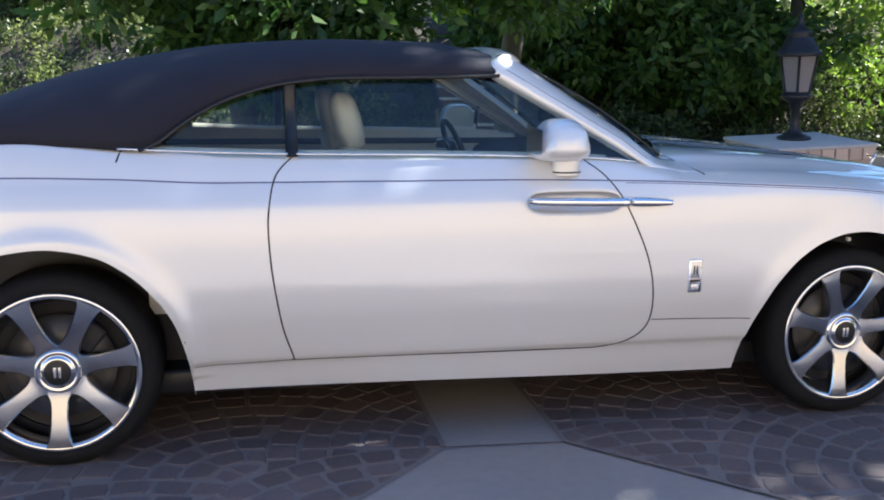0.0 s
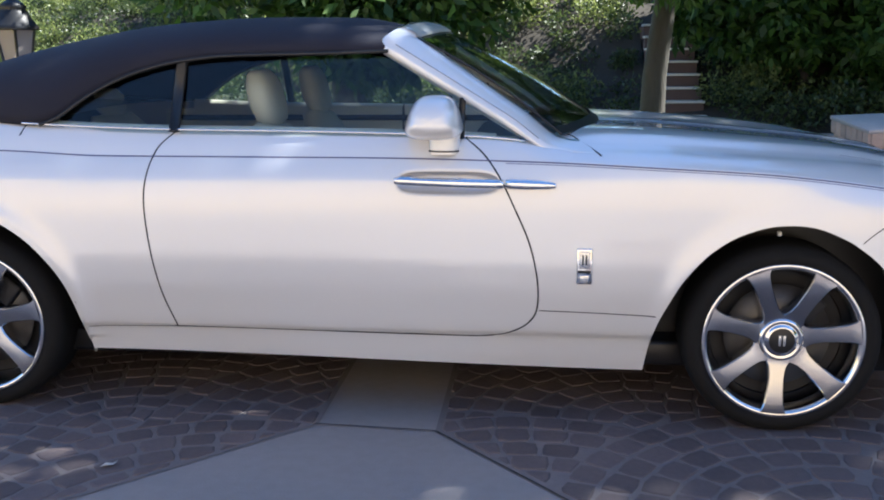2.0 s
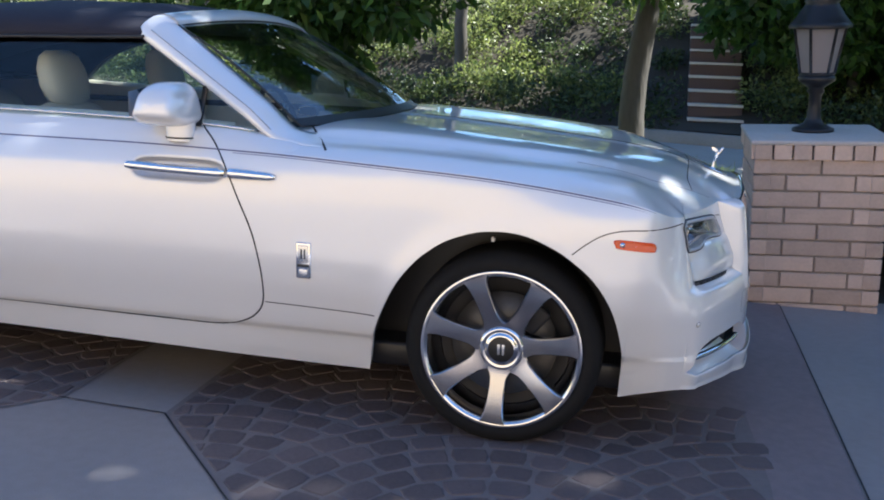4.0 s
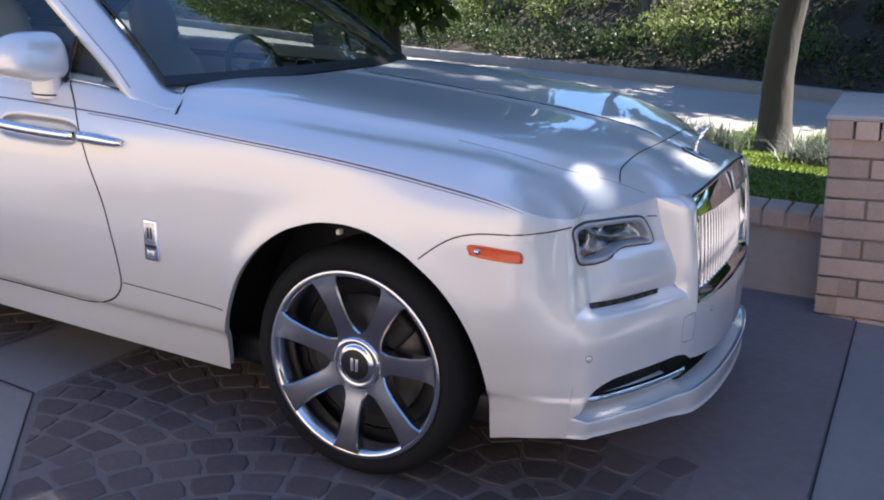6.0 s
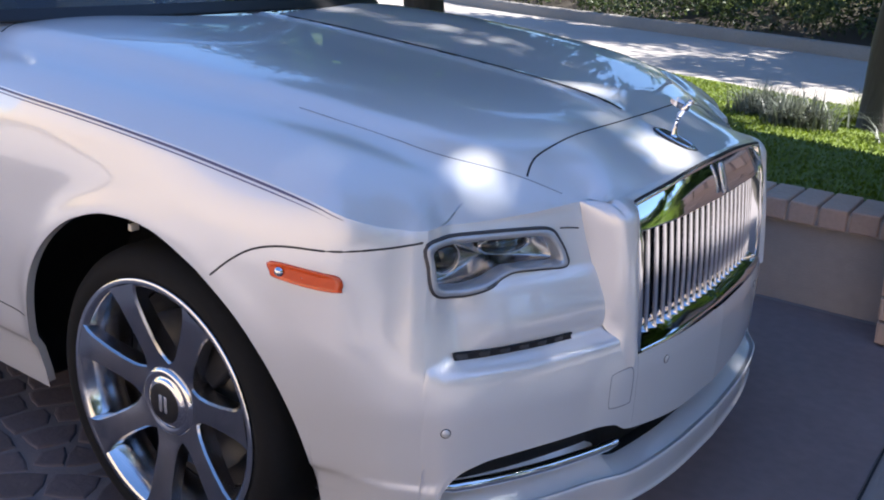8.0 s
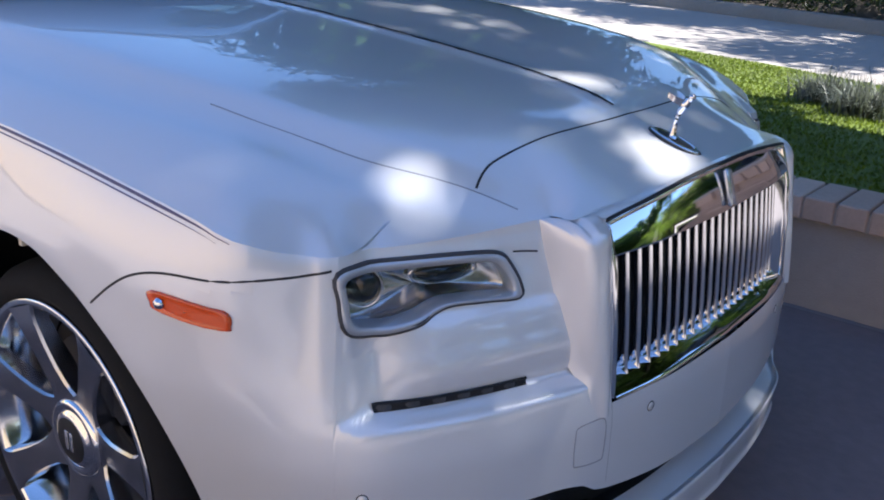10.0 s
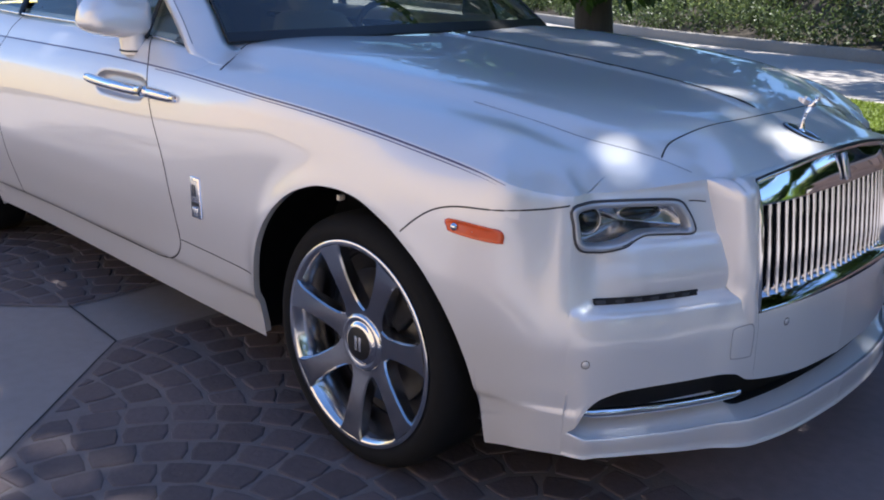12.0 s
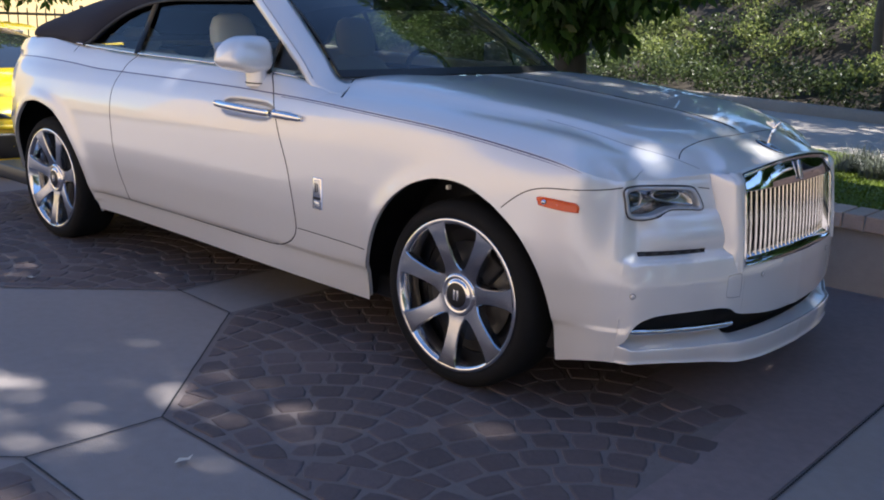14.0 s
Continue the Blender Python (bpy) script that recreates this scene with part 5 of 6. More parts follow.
def lantern(at, label):
    """A six-sided iron lantern on a turned foot."""
    p = thing("pier_lantern", at, label, "lantern", "pier lanterns")
    M = lambda g: moved(g, at)
    part("foot", M(lathe([(0.0, 0.0), (0.115, 0.0), (0.115, 0.016), (0.09, 0.028), (0.055, 0.045), (0.040, 0.075), (0.034, 0.14), (0.034, 0.21), (0.048, 0.225), (0.042, 0.245), (0.062, 0.262), (0.098, 0.285), (0.102, 0.305), (0.09, 0.32), (0.0, 0.322)], 24, "z")), IRON, p)
    r0, r1, z0, z1 = 0.090, 0.138, 0.325, 0.585
    for k in range(6):
        a = math.pi / 3 * k
        b = a + math.pi / 3
        e = lambda r, t, z: (r * math.cos(t), r * math.sin(t), z)
        part("cage_bar", M(tube([e(r0, a, z0), e(r1, a, z1)], 0.009, 6)), IRON, p)
        pane = part("pane", M(([e(r0 * 0.97, a, z0), e(r0 * 0.97, b, z0), e(r1 * 0.97, b, z1), e(r1 * 0.97, a, z1)], [(0, 1, 2, 3)])), FROST, p, "milky seeded glass pane")
        pane.visible_shadow = False
    ring = lambda r, z, t: tube([(r * math.cos(a), r * math.sin(a), z) for a in np.linspace(0, 2 * math.pi, 6, endpoint=False)], t, 6, closed=True)
    part("rim", M(ring(r0, z0, 0.010)), IRON, p)
    part("rim", M(ring(r1, z1, 0.012)), IRON, p)
    part("hood", M(lathe([(0.168, 0.578), (0.172, 0.595), (0.155, 0.612), (0.130, 0.645), (0.098, 0.695), (0.088, 0.715), (0.098, 0.727), (0.07, 0.752), (0.034, 0.775), (0.022, 0.80), (0.027, 0.82), (0.013, 0.845), (0.0, 0.87)], 6, "z")), IRON, p)
    part("candle", M(lathe([(0.0, 0.46), (0.018, 0.46), (0.018, 0.325)], 12, "z")), NOSING, p)
    return p


FROST = leaf_material("milky_pane", (0.46, 0.42, 0.41), (0.34, 0.31, 0.30), 0.5)
lantern(PIER @ pose(0.0, 0.05, 0.962), "black iron six-sided lantern on the brick pier")

# ---- street edge, slope, trees ----
KERB_LINE = curve([(-40, 26.0), (-14, 16.2), (-8, 13.4), (-3, 12.0), (0, 11.0), (4, 9.6), (40, 4.0)])
rows = []
for x in np.arange(-30, 16, 0.5):
    y = KERB_LINE(x)
    rows.append([(x, y - 0.02, -0.03), (x, y, 0.15), (x, y + 0.03, 0.17), (x, y + 0.16, 0.17), (x, y + 0.18, 0.0)])
tagged(part("kerb", grid(rows, flip=True), KERB), "pale concrete kerb along the planted slope", "kerb", "", "structure")


def slope_z(x, d):
    """Height of the bank d metres behind the kerb."""
    return 0.1 + 3.4 * math.tanh((0.10 * d + 0.46 * d * step(d, 0.3, 4.0)) / 3.4) + 0.25 * noise.noise((x * 0.3, d * 0.3, 3))


rows = [[(x, KERB_LINE(x) + 0.17 + d, slope_z(x, d)) for d in np.linspace(0, 22, 26)] for x in np.arange(-46, 24, 1.0)]
tagged(part("hillside", grid(rows), SOIL), "brown earth bank behind the kerb", "hillside", "", "structure")


def leaves(rng, centres, radii, count, size, flat=0.6, droop=0.0):
    """Leaf blades scattered in clumps: arrays of points and quads."""
    n = len(centres) * count
    c = np.repeat(np.asarray(centres), count, axis=0)
    r = np.repeat(np.asarray(radii), count)[:, None]
    d = rng.normal(size=(n, 3))
    d /= np.linalg.norm(d, axis=1)[:, None]
    p = c + d * r * (rng.random((n, 1)) ** 0.45) * np.array([1, 1, flat])
    a = rng.normal(size=(n, 3)) + d * 0.9
    a[:, 2] -= droop
    a /= np.linalg.norm(a, axis=1)[:, None]
    b = np.cross(a, rng.normal(size=(n, 3)))
    b /= np.linalg.norm(b, axis=1)[:, None]
    l = size * (0.6 + 0.8 * rng.random((n, 1)))
    w = l * 0.22
    nrm = np.cross(a, b)
    v = np.empty((n, 4, 3))
    v[:, 0] = p
    v[:, 1] = p + a * l * 0.45 + b * w + nrm * l * 0.06
    v[:, 2] = p + a * l - nrm * l * 0.10
    v[:, 3] = p + a * l * 0.45 - b * w + nrm * l * 0.06
    return v.reshape(-1, 3), np.arange(n * 4).reshape(n, 4)


def leafy(name, v, q, mat, label, category, kind="", parent=None):
    ob = new(name, np_mesh(v, q))
    ob.data.materials.append(mat)
    if parent is not None:
        ob.parent = parent
        ob.matrix_parent_inverse = parent.matrix_basis.inverted()
        return ob
    return tagged(ob, label, category, "", kind)


rng = np.random.default_rng(5)
cs, rs, tone = [], [], []
for x in np.arange(-26, 12, 0.55):
    for d in np.arange(0.25, 11, 0.62):
        jx, jd = x + rng.uniform(-0.3, 0.3), d + rng.uniform(-0.3, 0.3)
        if 0.75 < jx < 2.0 and d < 9:
            continue
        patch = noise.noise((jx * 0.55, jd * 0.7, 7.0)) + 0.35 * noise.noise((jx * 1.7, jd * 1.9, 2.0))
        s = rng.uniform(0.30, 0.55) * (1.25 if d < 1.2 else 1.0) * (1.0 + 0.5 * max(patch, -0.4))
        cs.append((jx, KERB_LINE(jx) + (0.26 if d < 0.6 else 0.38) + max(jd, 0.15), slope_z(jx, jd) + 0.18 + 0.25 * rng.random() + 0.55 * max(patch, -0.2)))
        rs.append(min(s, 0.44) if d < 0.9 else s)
        # low patches and the kerb row take a darker leaf colour for shade
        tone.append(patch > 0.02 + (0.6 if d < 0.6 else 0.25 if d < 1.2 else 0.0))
for pick, mat, n, name, label in ((True, LEAF, 380, "bank_shrubs", "dense grey-green shrubs covering the bank"), (False, SHADELEAF, 260, "bank_bushes", "bank shrubs with leaves coloured dark for shade in hollows and by the kerb")):
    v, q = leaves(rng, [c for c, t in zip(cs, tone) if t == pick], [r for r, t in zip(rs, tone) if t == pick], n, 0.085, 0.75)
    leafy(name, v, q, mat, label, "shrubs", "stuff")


def tree(name, x, y, z, height, r, lean, crown, label, leaf=TREELEAF, seed=1, count=260, size=0.12):
    """A tapered trunk with limbs, and a crown of leaves round the twig ends."""
    rg = np.random.default_rng(seed)
    t = thing(name, (x, y, z), label, "tree", "street trees")
    base_p = Vector((x, y, z))
    pts = [base_p + Vector((lean[0] * h + 0.05 * math.sin(2.3 * h + seed), lean[1] * h + 0.05 * math.cos(1.9 * h + seed), h)) for h in np.linspace(-0.1, height, 10)]
    part("trunk", tube(pts, [r * 1.45, r * 1.1] + [r * (1 - 0.05 * k) for k in range(8)], 14), BARK, t)
    ends = []
    for (cx, cy, cz, cr) in crown:
        e = Vector((cx, cy, cz))
        start = pts[rg.integers(6, 10)]
        mid = start.lerp(e, 0.5) + Vector((rg.uniform(-0.2, 0.2), rg.uniform(-0.2, 0.2), 0.25))
        part("limb", tube(smoothed([start, mid, e], 4), [r * 0.45 * (1 - 0.09 * k) for k in range(9)], 7), BARK, t)
        for _ in range(int(16 * cr)):
            d = rg.normal(size=3)
            d /= np.linalg.norm(d)
            ends.append(tuple(np.array(e) + d * cr * rg.random() ** 0.4 * np.array([1, 1, 0.55])))
    v, q = leaves(rg, ends, [0.42] * len(ends), count, size, 0.8, 0.5)
    leafy("crown", v, q, leaf, "", "", parent=t)
    return t


tree("street_tree", 0.28, 5.35, 0.12, 3.2, 0.125, (0.015, 0.01), [(0.3, 4.4, 2.35, 0.6), (0.6, 4.6, 2.45, 0.6), (-0.3, 4.6, 2.5, 0.6), (0.4, 4.6, 4.4, 1.5), (1.9, 3.4, 4.6, 1.4), (2.6, 5.2, 4.8, 1.3), (-0.9, 5.0, 4.3, 1.2), (3.9, 3.2, 5.0, 1.3)], "slender tree with rough bark on the lawn", seed=3)
tree("street_tree", -2.4, 3.3, 0.30, 2.1, 0.145, (0.0, 0.03), [(-2.4, 3.2, 1.5, 0.4), (-2.15, 3.1, 1.55, 0.4), (-2.6, 3.0, 2.0, 0.8), (-1.9, 3.1, 1.95, 0.7), (-2.3, 2.9, 1.75, 0.55), (-3.3, 3.3, 2.2, 0.8), (-1.3, 3.4, 2.3, 0.7), (-2.5, 3.5, 1.7, 0.45), (-2.4, 3.6, 3.5, 1.1), (-1.5, 3.9, 4.3, 1.2), (-3.2, 3.7, 4.2, 1.2), (-2.3, 4.2, 5.2, 1.2), (-0.9, 4.4, 4.9, 1.0)], "tree with furrowed bark behind the car", seed=8)

# big out-of-view shade tree beside the drive, crown placed to shade car and lawn
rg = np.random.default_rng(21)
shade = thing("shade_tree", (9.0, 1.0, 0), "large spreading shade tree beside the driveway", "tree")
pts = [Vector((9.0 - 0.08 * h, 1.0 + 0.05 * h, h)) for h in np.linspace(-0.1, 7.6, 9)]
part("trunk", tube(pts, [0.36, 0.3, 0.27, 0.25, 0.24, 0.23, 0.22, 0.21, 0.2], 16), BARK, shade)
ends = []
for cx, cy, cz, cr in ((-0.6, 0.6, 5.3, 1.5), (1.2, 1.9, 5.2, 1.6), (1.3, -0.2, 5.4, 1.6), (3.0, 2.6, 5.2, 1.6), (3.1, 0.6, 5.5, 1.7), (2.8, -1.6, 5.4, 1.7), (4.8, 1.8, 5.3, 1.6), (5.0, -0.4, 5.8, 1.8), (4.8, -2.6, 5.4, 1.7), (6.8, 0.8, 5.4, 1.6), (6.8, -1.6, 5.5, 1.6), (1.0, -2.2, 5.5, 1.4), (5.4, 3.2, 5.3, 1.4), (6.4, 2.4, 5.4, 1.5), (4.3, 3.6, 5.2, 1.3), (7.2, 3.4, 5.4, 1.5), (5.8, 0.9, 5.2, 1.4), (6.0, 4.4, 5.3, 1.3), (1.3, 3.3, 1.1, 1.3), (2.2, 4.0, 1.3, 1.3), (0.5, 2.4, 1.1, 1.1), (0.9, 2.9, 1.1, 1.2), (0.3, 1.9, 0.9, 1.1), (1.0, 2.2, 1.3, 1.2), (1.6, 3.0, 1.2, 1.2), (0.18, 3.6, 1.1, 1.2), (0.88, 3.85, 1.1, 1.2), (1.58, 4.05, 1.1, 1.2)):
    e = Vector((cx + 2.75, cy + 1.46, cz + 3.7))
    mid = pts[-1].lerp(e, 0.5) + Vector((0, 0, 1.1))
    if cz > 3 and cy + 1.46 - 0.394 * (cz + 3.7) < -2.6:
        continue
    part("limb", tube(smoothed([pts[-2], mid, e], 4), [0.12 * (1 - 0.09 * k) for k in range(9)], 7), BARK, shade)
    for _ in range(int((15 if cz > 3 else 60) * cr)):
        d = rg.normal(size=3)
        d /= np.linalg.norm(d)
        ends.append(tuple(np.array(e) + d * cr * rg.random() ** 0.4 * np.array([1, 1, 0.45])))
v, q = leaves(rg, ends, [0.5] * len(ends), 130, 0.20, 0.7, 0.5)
# gaps cut in the crown so sun reaches chosen spots of drive and bonnet
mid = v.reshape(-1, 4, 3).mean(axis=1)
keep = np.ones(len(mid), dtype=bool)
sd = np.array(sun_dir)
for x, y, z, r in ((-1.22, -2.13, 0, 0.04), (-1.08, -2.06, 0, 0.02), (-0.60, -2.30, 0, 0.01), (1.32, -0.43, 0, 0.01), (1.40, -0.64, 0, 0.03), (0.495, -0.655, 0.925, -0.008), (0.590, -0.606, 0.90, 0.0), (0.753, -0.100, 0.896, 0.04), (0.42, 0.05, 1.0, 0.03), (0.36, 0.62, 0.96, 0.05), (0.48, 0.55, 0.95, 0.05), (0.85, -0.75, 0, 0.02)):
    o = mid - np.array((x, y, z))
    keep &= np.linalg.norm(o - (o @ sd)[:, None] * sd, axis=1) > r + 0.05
# the crown is also trimmed to leave lawn and near drive in sun
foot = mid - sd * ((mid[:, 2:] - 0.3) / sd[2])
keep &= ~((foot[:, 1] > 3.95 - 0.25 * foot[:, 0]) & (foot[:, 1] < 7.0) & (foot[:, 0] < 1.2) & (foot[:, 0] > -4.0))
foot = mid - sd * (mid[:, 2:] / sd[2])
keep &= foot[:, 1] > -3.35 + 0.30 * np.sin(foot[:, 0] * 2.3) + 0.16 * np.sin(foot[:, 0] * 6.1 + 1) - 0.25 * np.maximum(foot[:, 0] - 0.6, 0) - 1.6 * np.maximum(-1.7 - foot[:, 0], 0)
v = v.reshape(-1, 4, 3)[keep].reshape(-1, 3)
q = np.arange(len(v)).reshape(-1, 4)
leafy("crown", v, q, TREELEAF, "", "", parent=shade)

# tall hedge with trees behind it, out of view past the drive's mouth
# added for the chrome to mirror and to keep low sky off the nose
rgh = np.random.default_rng(91)
cs, rs = [], []
for k in range(460):
    y = rgh.uniform(-13, 7.0)
    cs.append((13.2 + rgh.uniform(-0.9, 0.9) - 0.06 * y, y, rgh.uniform(0.2, 6.6 + 1.3 * math.sin(y * 1.1))))
    rs.append(rgh.uniform(0.5, 0.85))
vv, qq = leaves(rgh, cs, rs, 110, 0.24, 0.85)
leafy("tall_hedge", vv, qq, LEAF, "tall loose green hedge added out of view beyond the drive", "hedge", "stuff")

# ---- the far side of the place ----
pier(pose(-4.35, 1.72, 0), "tan brick gate pier at the far end of the low wall")
lantern(pose(-4.35, 1.77, 0.962), "black iron six-sided lantern on the far gate pier")
pier(pose(-10.9, 2.0, 0), "distant tan brick gate pier by the fence")
lantern(pose(-10.9, 2.0, 0.962), "black iron lantern on the distant pier")

# steps up the bank
steps = thing("garden_steps", (1.4, 11.4, 0), "terracotta garden steps with pale nosings up the bank", "steps")
for k in range(8):
    y, z = 11.35 + 0.30 * k, 0.12 + 0.215 * k
    part("riser", box(0.98, 1.82, y, y + 0.9, z - 0.5, z + 0.175, 0.01), STEPS, steps, smooth=False)
    part("nosing", box(0.97, 1.83, y - 0.03, y + 0.31, z + 0.176, z + 0.215, 0.008), NOSING, steps, smooth=False)

# shrubs and grasses under the tree on the lawn
rgx = np.random.default_rng(31)


def tuft(x, y, z, r, n, length, mat, label, name="grass_tuft"):
    """A clump of arching blades."""
    v, f = [], []
    for k in range(n):
        a, lean = rgx.uniform(0, 2 * math.pi), rgx.uniform(0.1, 1.5)
        l = length * rgx.uniform(0.6, 1.1)
        bx, by = x + rgx.normal(0, r * 0.3), y + rgx.normal(0, r * 0.3)
        c, s = math.cos(a), math.sin(a)
        for t in range(4):
            h, o = l * t / 3 * (1 - 0.42 * lean * t / 3), l * lean * (t / 3) ** 1.7
            w = 0.007 * (1 - t / 3.2)
            v += [(bx + c * o - s * w, by + s * o + c * w, z + h), (bx + c * o + s * w, by + s * o - c * w, z + h)]
        b = len(v) - 8
        f += [(b, b + 1, b + 3, b + 2), (b + 2, b + 3, b + 5, b + 4), (b + 4, b + 5, b + 7, b + 6)]
    return tagged(part(name, (v, f), mat), label, "grass clump", "lawn plants")


GREYBLADE = leaf_material("grey_blade", (0.17, 0.19, 0.14), (0.08, 0.09, 0.07), 0.3)
for x, y, r, l, m, lab in ((-0.15, 4.75, 0.3, 0.5, GREYBLADE, "rounded grey-green ornamental grass on the lawn"), (0.15, 5.7, 0.3, 0.42, GRASSBLADE, "bright green grass clump beside the tree"), (-0.55, 5.2, 0.3, 0.46, GREYBLADE, "rounded grey-green ornamental grass on the lawn"), (0.70, 4.7, 0.35, 0.42, GREYBLADE, "low grey grass clump at the tree's foot"), (1.05, 5.2, 0.3, 0.4, GRASSBLADE, "bright green grass clump beside the tree"), (0.75, 5.5, 0.3, 0.45, GRASSBLADE, "bright green grass clump beside the tree")):
    tuft(x, y, 0.40 - 0.38 * ((y - 1.9) / 5.1) ** 0.8, r, 520, l * 0.62, m, lab)

# turf blades over the nearer lawn
n = 60000
bx, by = rgx.uniform(-4.5, 2.2, n), rgx.uniform(1.95, 7.6, n)
edge = np.where(bx > -4, 6.9 - 0.34 * bx, 8.26)
ok = by < edge - 0.05
bx, by, edge = bx[ok], by[ok], edge[ok]
s = (by - 1.9) / (edge - 1.9)
bz = 0.40 - 0.38 * s ** 0.8
ang, hh, ww = rgx.uniform(0, 6.283, len(bx)), rgx.uniform(0.010, 0.022, len(bx)), rgx.uniform(0.006, 0.012, len(bx))
v = np.empty((len(bx), 4, 3))
ox, oy = np.cos(ang), np.sin(ang)
for k, (sw, up, lean) in enumerate(((1, 0, 0), (-1, 0, 0), (-0.25, 1, 0.5), (0.25, 1, 0.5))):
    v[:, k, 0] = bx - oy * ww * sw + ox * hh * lean
    v[:, k, 1] = by + ox * ww * sw + oy * hh * lean
    v[:, k, 2] = bz + hh * up
leafy("turf_blades", v.reshape(-1, 3), np.arange(len(bx) * 4).reshape(-1, 4), GRASSBLADE, "short green turf blades of the lawn", "grass", "stuff")

# dense trees on the bank
def bank_tree(x, d, h, spread, seed, label):
    y = KERB_LINE(x) + d
    z = slope_z(x, d)
    rg = np.random.default_rng(seed)
    crown = [(x + rg.uniform(-spread, spread), y + rg.uniform(-spread, spread) * 0.7, z + h * rg.uniform(0.05, 1.0), rg.uniform(1.0, 1.5)) for _ in range(18)]
    tree("bank_tree", x, y, z, h * 0.6, 0.09, (0.02, -0.01), crown, label, seed=seed, count=120, size=0.20)


bank_tree(3.5, 2.2, 4.4, 1.2, 42, "dense dark green tree on the planted bank")
bank_tree(4.9, 2.6, 4.6, 1.6, 43, "dense dark green tree on the planted bank")
# tree with its crown above the view, added to dapple the street
rgt = np.random.default_rng(12)
tree("bank_tree", 3.2, 13.0, slope_z(3.2, 13.0 - KERB_LINE(3.2)), 5.0, 0.10, (-0.05, -0.01), [(rgt.uniform(1.4, 6.0), rgt.uniform(10.6, 14.2), rgt.uniform(5.6, 7.2), rgt.uniform(0.9, 1.3)) for _ in range(14)], "tall tree added with a high spreading crown to dapple the street", seed=46, count=40, size=0.19)
bank_tree(4.5, 6.0, 2.8, 2.0, 45, "tall leafy tree higher up the bank")
rgt = np.random.default_rng(14)
tree("bank_tree", -3.3, 14.1, slope_z(-3.3, 14.1 - KERB_LINE(-3.3)), 5.0, 0.12, (0.03, 0.0), [(rgt.uniform(-4.2, 2.0), rgt.uniform(13.5, 15.0), rgt.uniform(6.0, 7.6), rgt.uniform(0.8, 1.1)) for _ in range(11)], "tall tree with a high crown shading the street", seed=52, count=55, size=0.19)
bank_tree(-7.5, 7.0, 2.2, 1.6, 47, "leafy tree on the sunny bank")
# crown set above the view, added for the grille header to mirror
for x, sd in ((7.3, 48),):
    rgt = np.random.default_rng(sd)
    y = KERB_LINE(x) + 2.6
    tree("bank_tree", x, y, slope_z(x, 2.6), 4.2, 0.12, (0.02, -0.01), [(x + rgt.uniform(-1.9, 1.9), y + rgt.uniform(-1.3, 1.3), rgt.uniform(4.2, 6.6), rgt.uniform(1.0, 1.4)) for _ in range(13)], "tall tree with a clear trunk, added at the street's end for reflections", seed=sd, count=100, size=0.20)

# broad trees added out of view down the street, to fill the chrome's reflection
for x, y, sd in ((20.0, 16.5, 81), (18.0, 11.0, 82), (22.5, 22.0, 83)):
    rgt = np.random.default_rng(sd)
    tree("roadside_tree", x, y, 0, 5.0, 0.2, (0.01, 0.0), [(x + rgt.uniform(-2.6, 2.6), y + rgt.uniform(-2.6, 2.6), rgt.uniform(1.4, 7.4), rgt.uniform(1.3, 1.9)) for _ in range(18)], "broad leafy tree added out of view down the street", seed=sd, count=60, size=0.34)

# sunlit shrubs and a pale house beyond the drive's mouth
rgs = np.random.default_rng(77)
cs = [(rgs.uniform(7.6, 12.5), rgs.uniform(9.3, 13), rgs.uniform(0.3, 3.2)) for _ in range(105)]
vv, qq = leaves(rgs, cs, [0.45] * len(cs), 70, 0.16, 0.8)
leafy("sunlit_shrubs", vv, qq, BRIGHTLEAF, "loose sunlit yellow-green shrubs", "shrubs", "stuff")
house = thing("distant_house", (12, 20, 0), "pale stucco house half hidden by shrubs", "house")
part("wall", box(8, 20, 19, 25, 0, 3.4, 0.02), WALLPAINT, house, smooth=False)
part("roof", ([(7.5, 18.5, 3.4), (20.5, 18.5, 3.4), (20.5, 25.5, 3.4), (7.5, 25.5, 3.4), (10, 22, 5.0), (18, 22, 5.0)], [(0, 1, 5, 4), (1, 2, 5), (2, 3, 4, 5), (3, 0, 4), (3, 2, 1, 0)]), STEPS, house, smooth=False)

# hanging sprays of young leaves under the nearer crowns
for x, y, z, sd in ((-1.9, 3.6, 2.12, 1), (-1.75, 3.5, 2.3, 2), (0.9, 4.6, 2.2, 3), (-0.45, 4.9, 2.05, 4), (-0.5, 4.8, 2.3, 5), (-3.1, 3.4, 2.05, 6), (1.7, 4.2, 2.35, 7), (-2.6, 3.3, 2.35, 8), (0.4, 4.4, 2.35, 9)):
    spray = thing("hanging_spray", (x, y, z + 1.0), "hanging spray of fresh green leaves", "branch", "hanging sprays")
    part("twig", tube([(x, y, z + 1.9), (x + 0.05, y, z + 0.9), (x, y, z)], [0.012, 0.008, 0.004], 6), BARK, spray)
    vv, qq = leaves(np.random.default_rng(sd), [(x + 0.05 * math.sin(k), y, z + 0.1 * k) for k in range(14)], [0.16] * 14, 26, 0.10, 1.0, 0.8)
    leafy("leaves", vv, qq, BRIGHTLEAF if sd % 3 else TREELEAF, "", "", parent=spray)

# dry sunny slope with an iron fence, beyond the parked car
rows = []
for x in np.linspace(-60, -11.5, 40):
    row = []
    for y in np.linspace(-14, 9.6, 24):
        d = max(0.0, -(x + 13.0) * 0.85 + (y - 4) * 0.30)
        row.append((x, y, -0.03 + 0.28 * d * step(d, 0.5, 5) + 0.3 * noise.noise((x * 0.15, y * 0.15, 1)) * step(d, 0, 4)))
    rows.append(row)
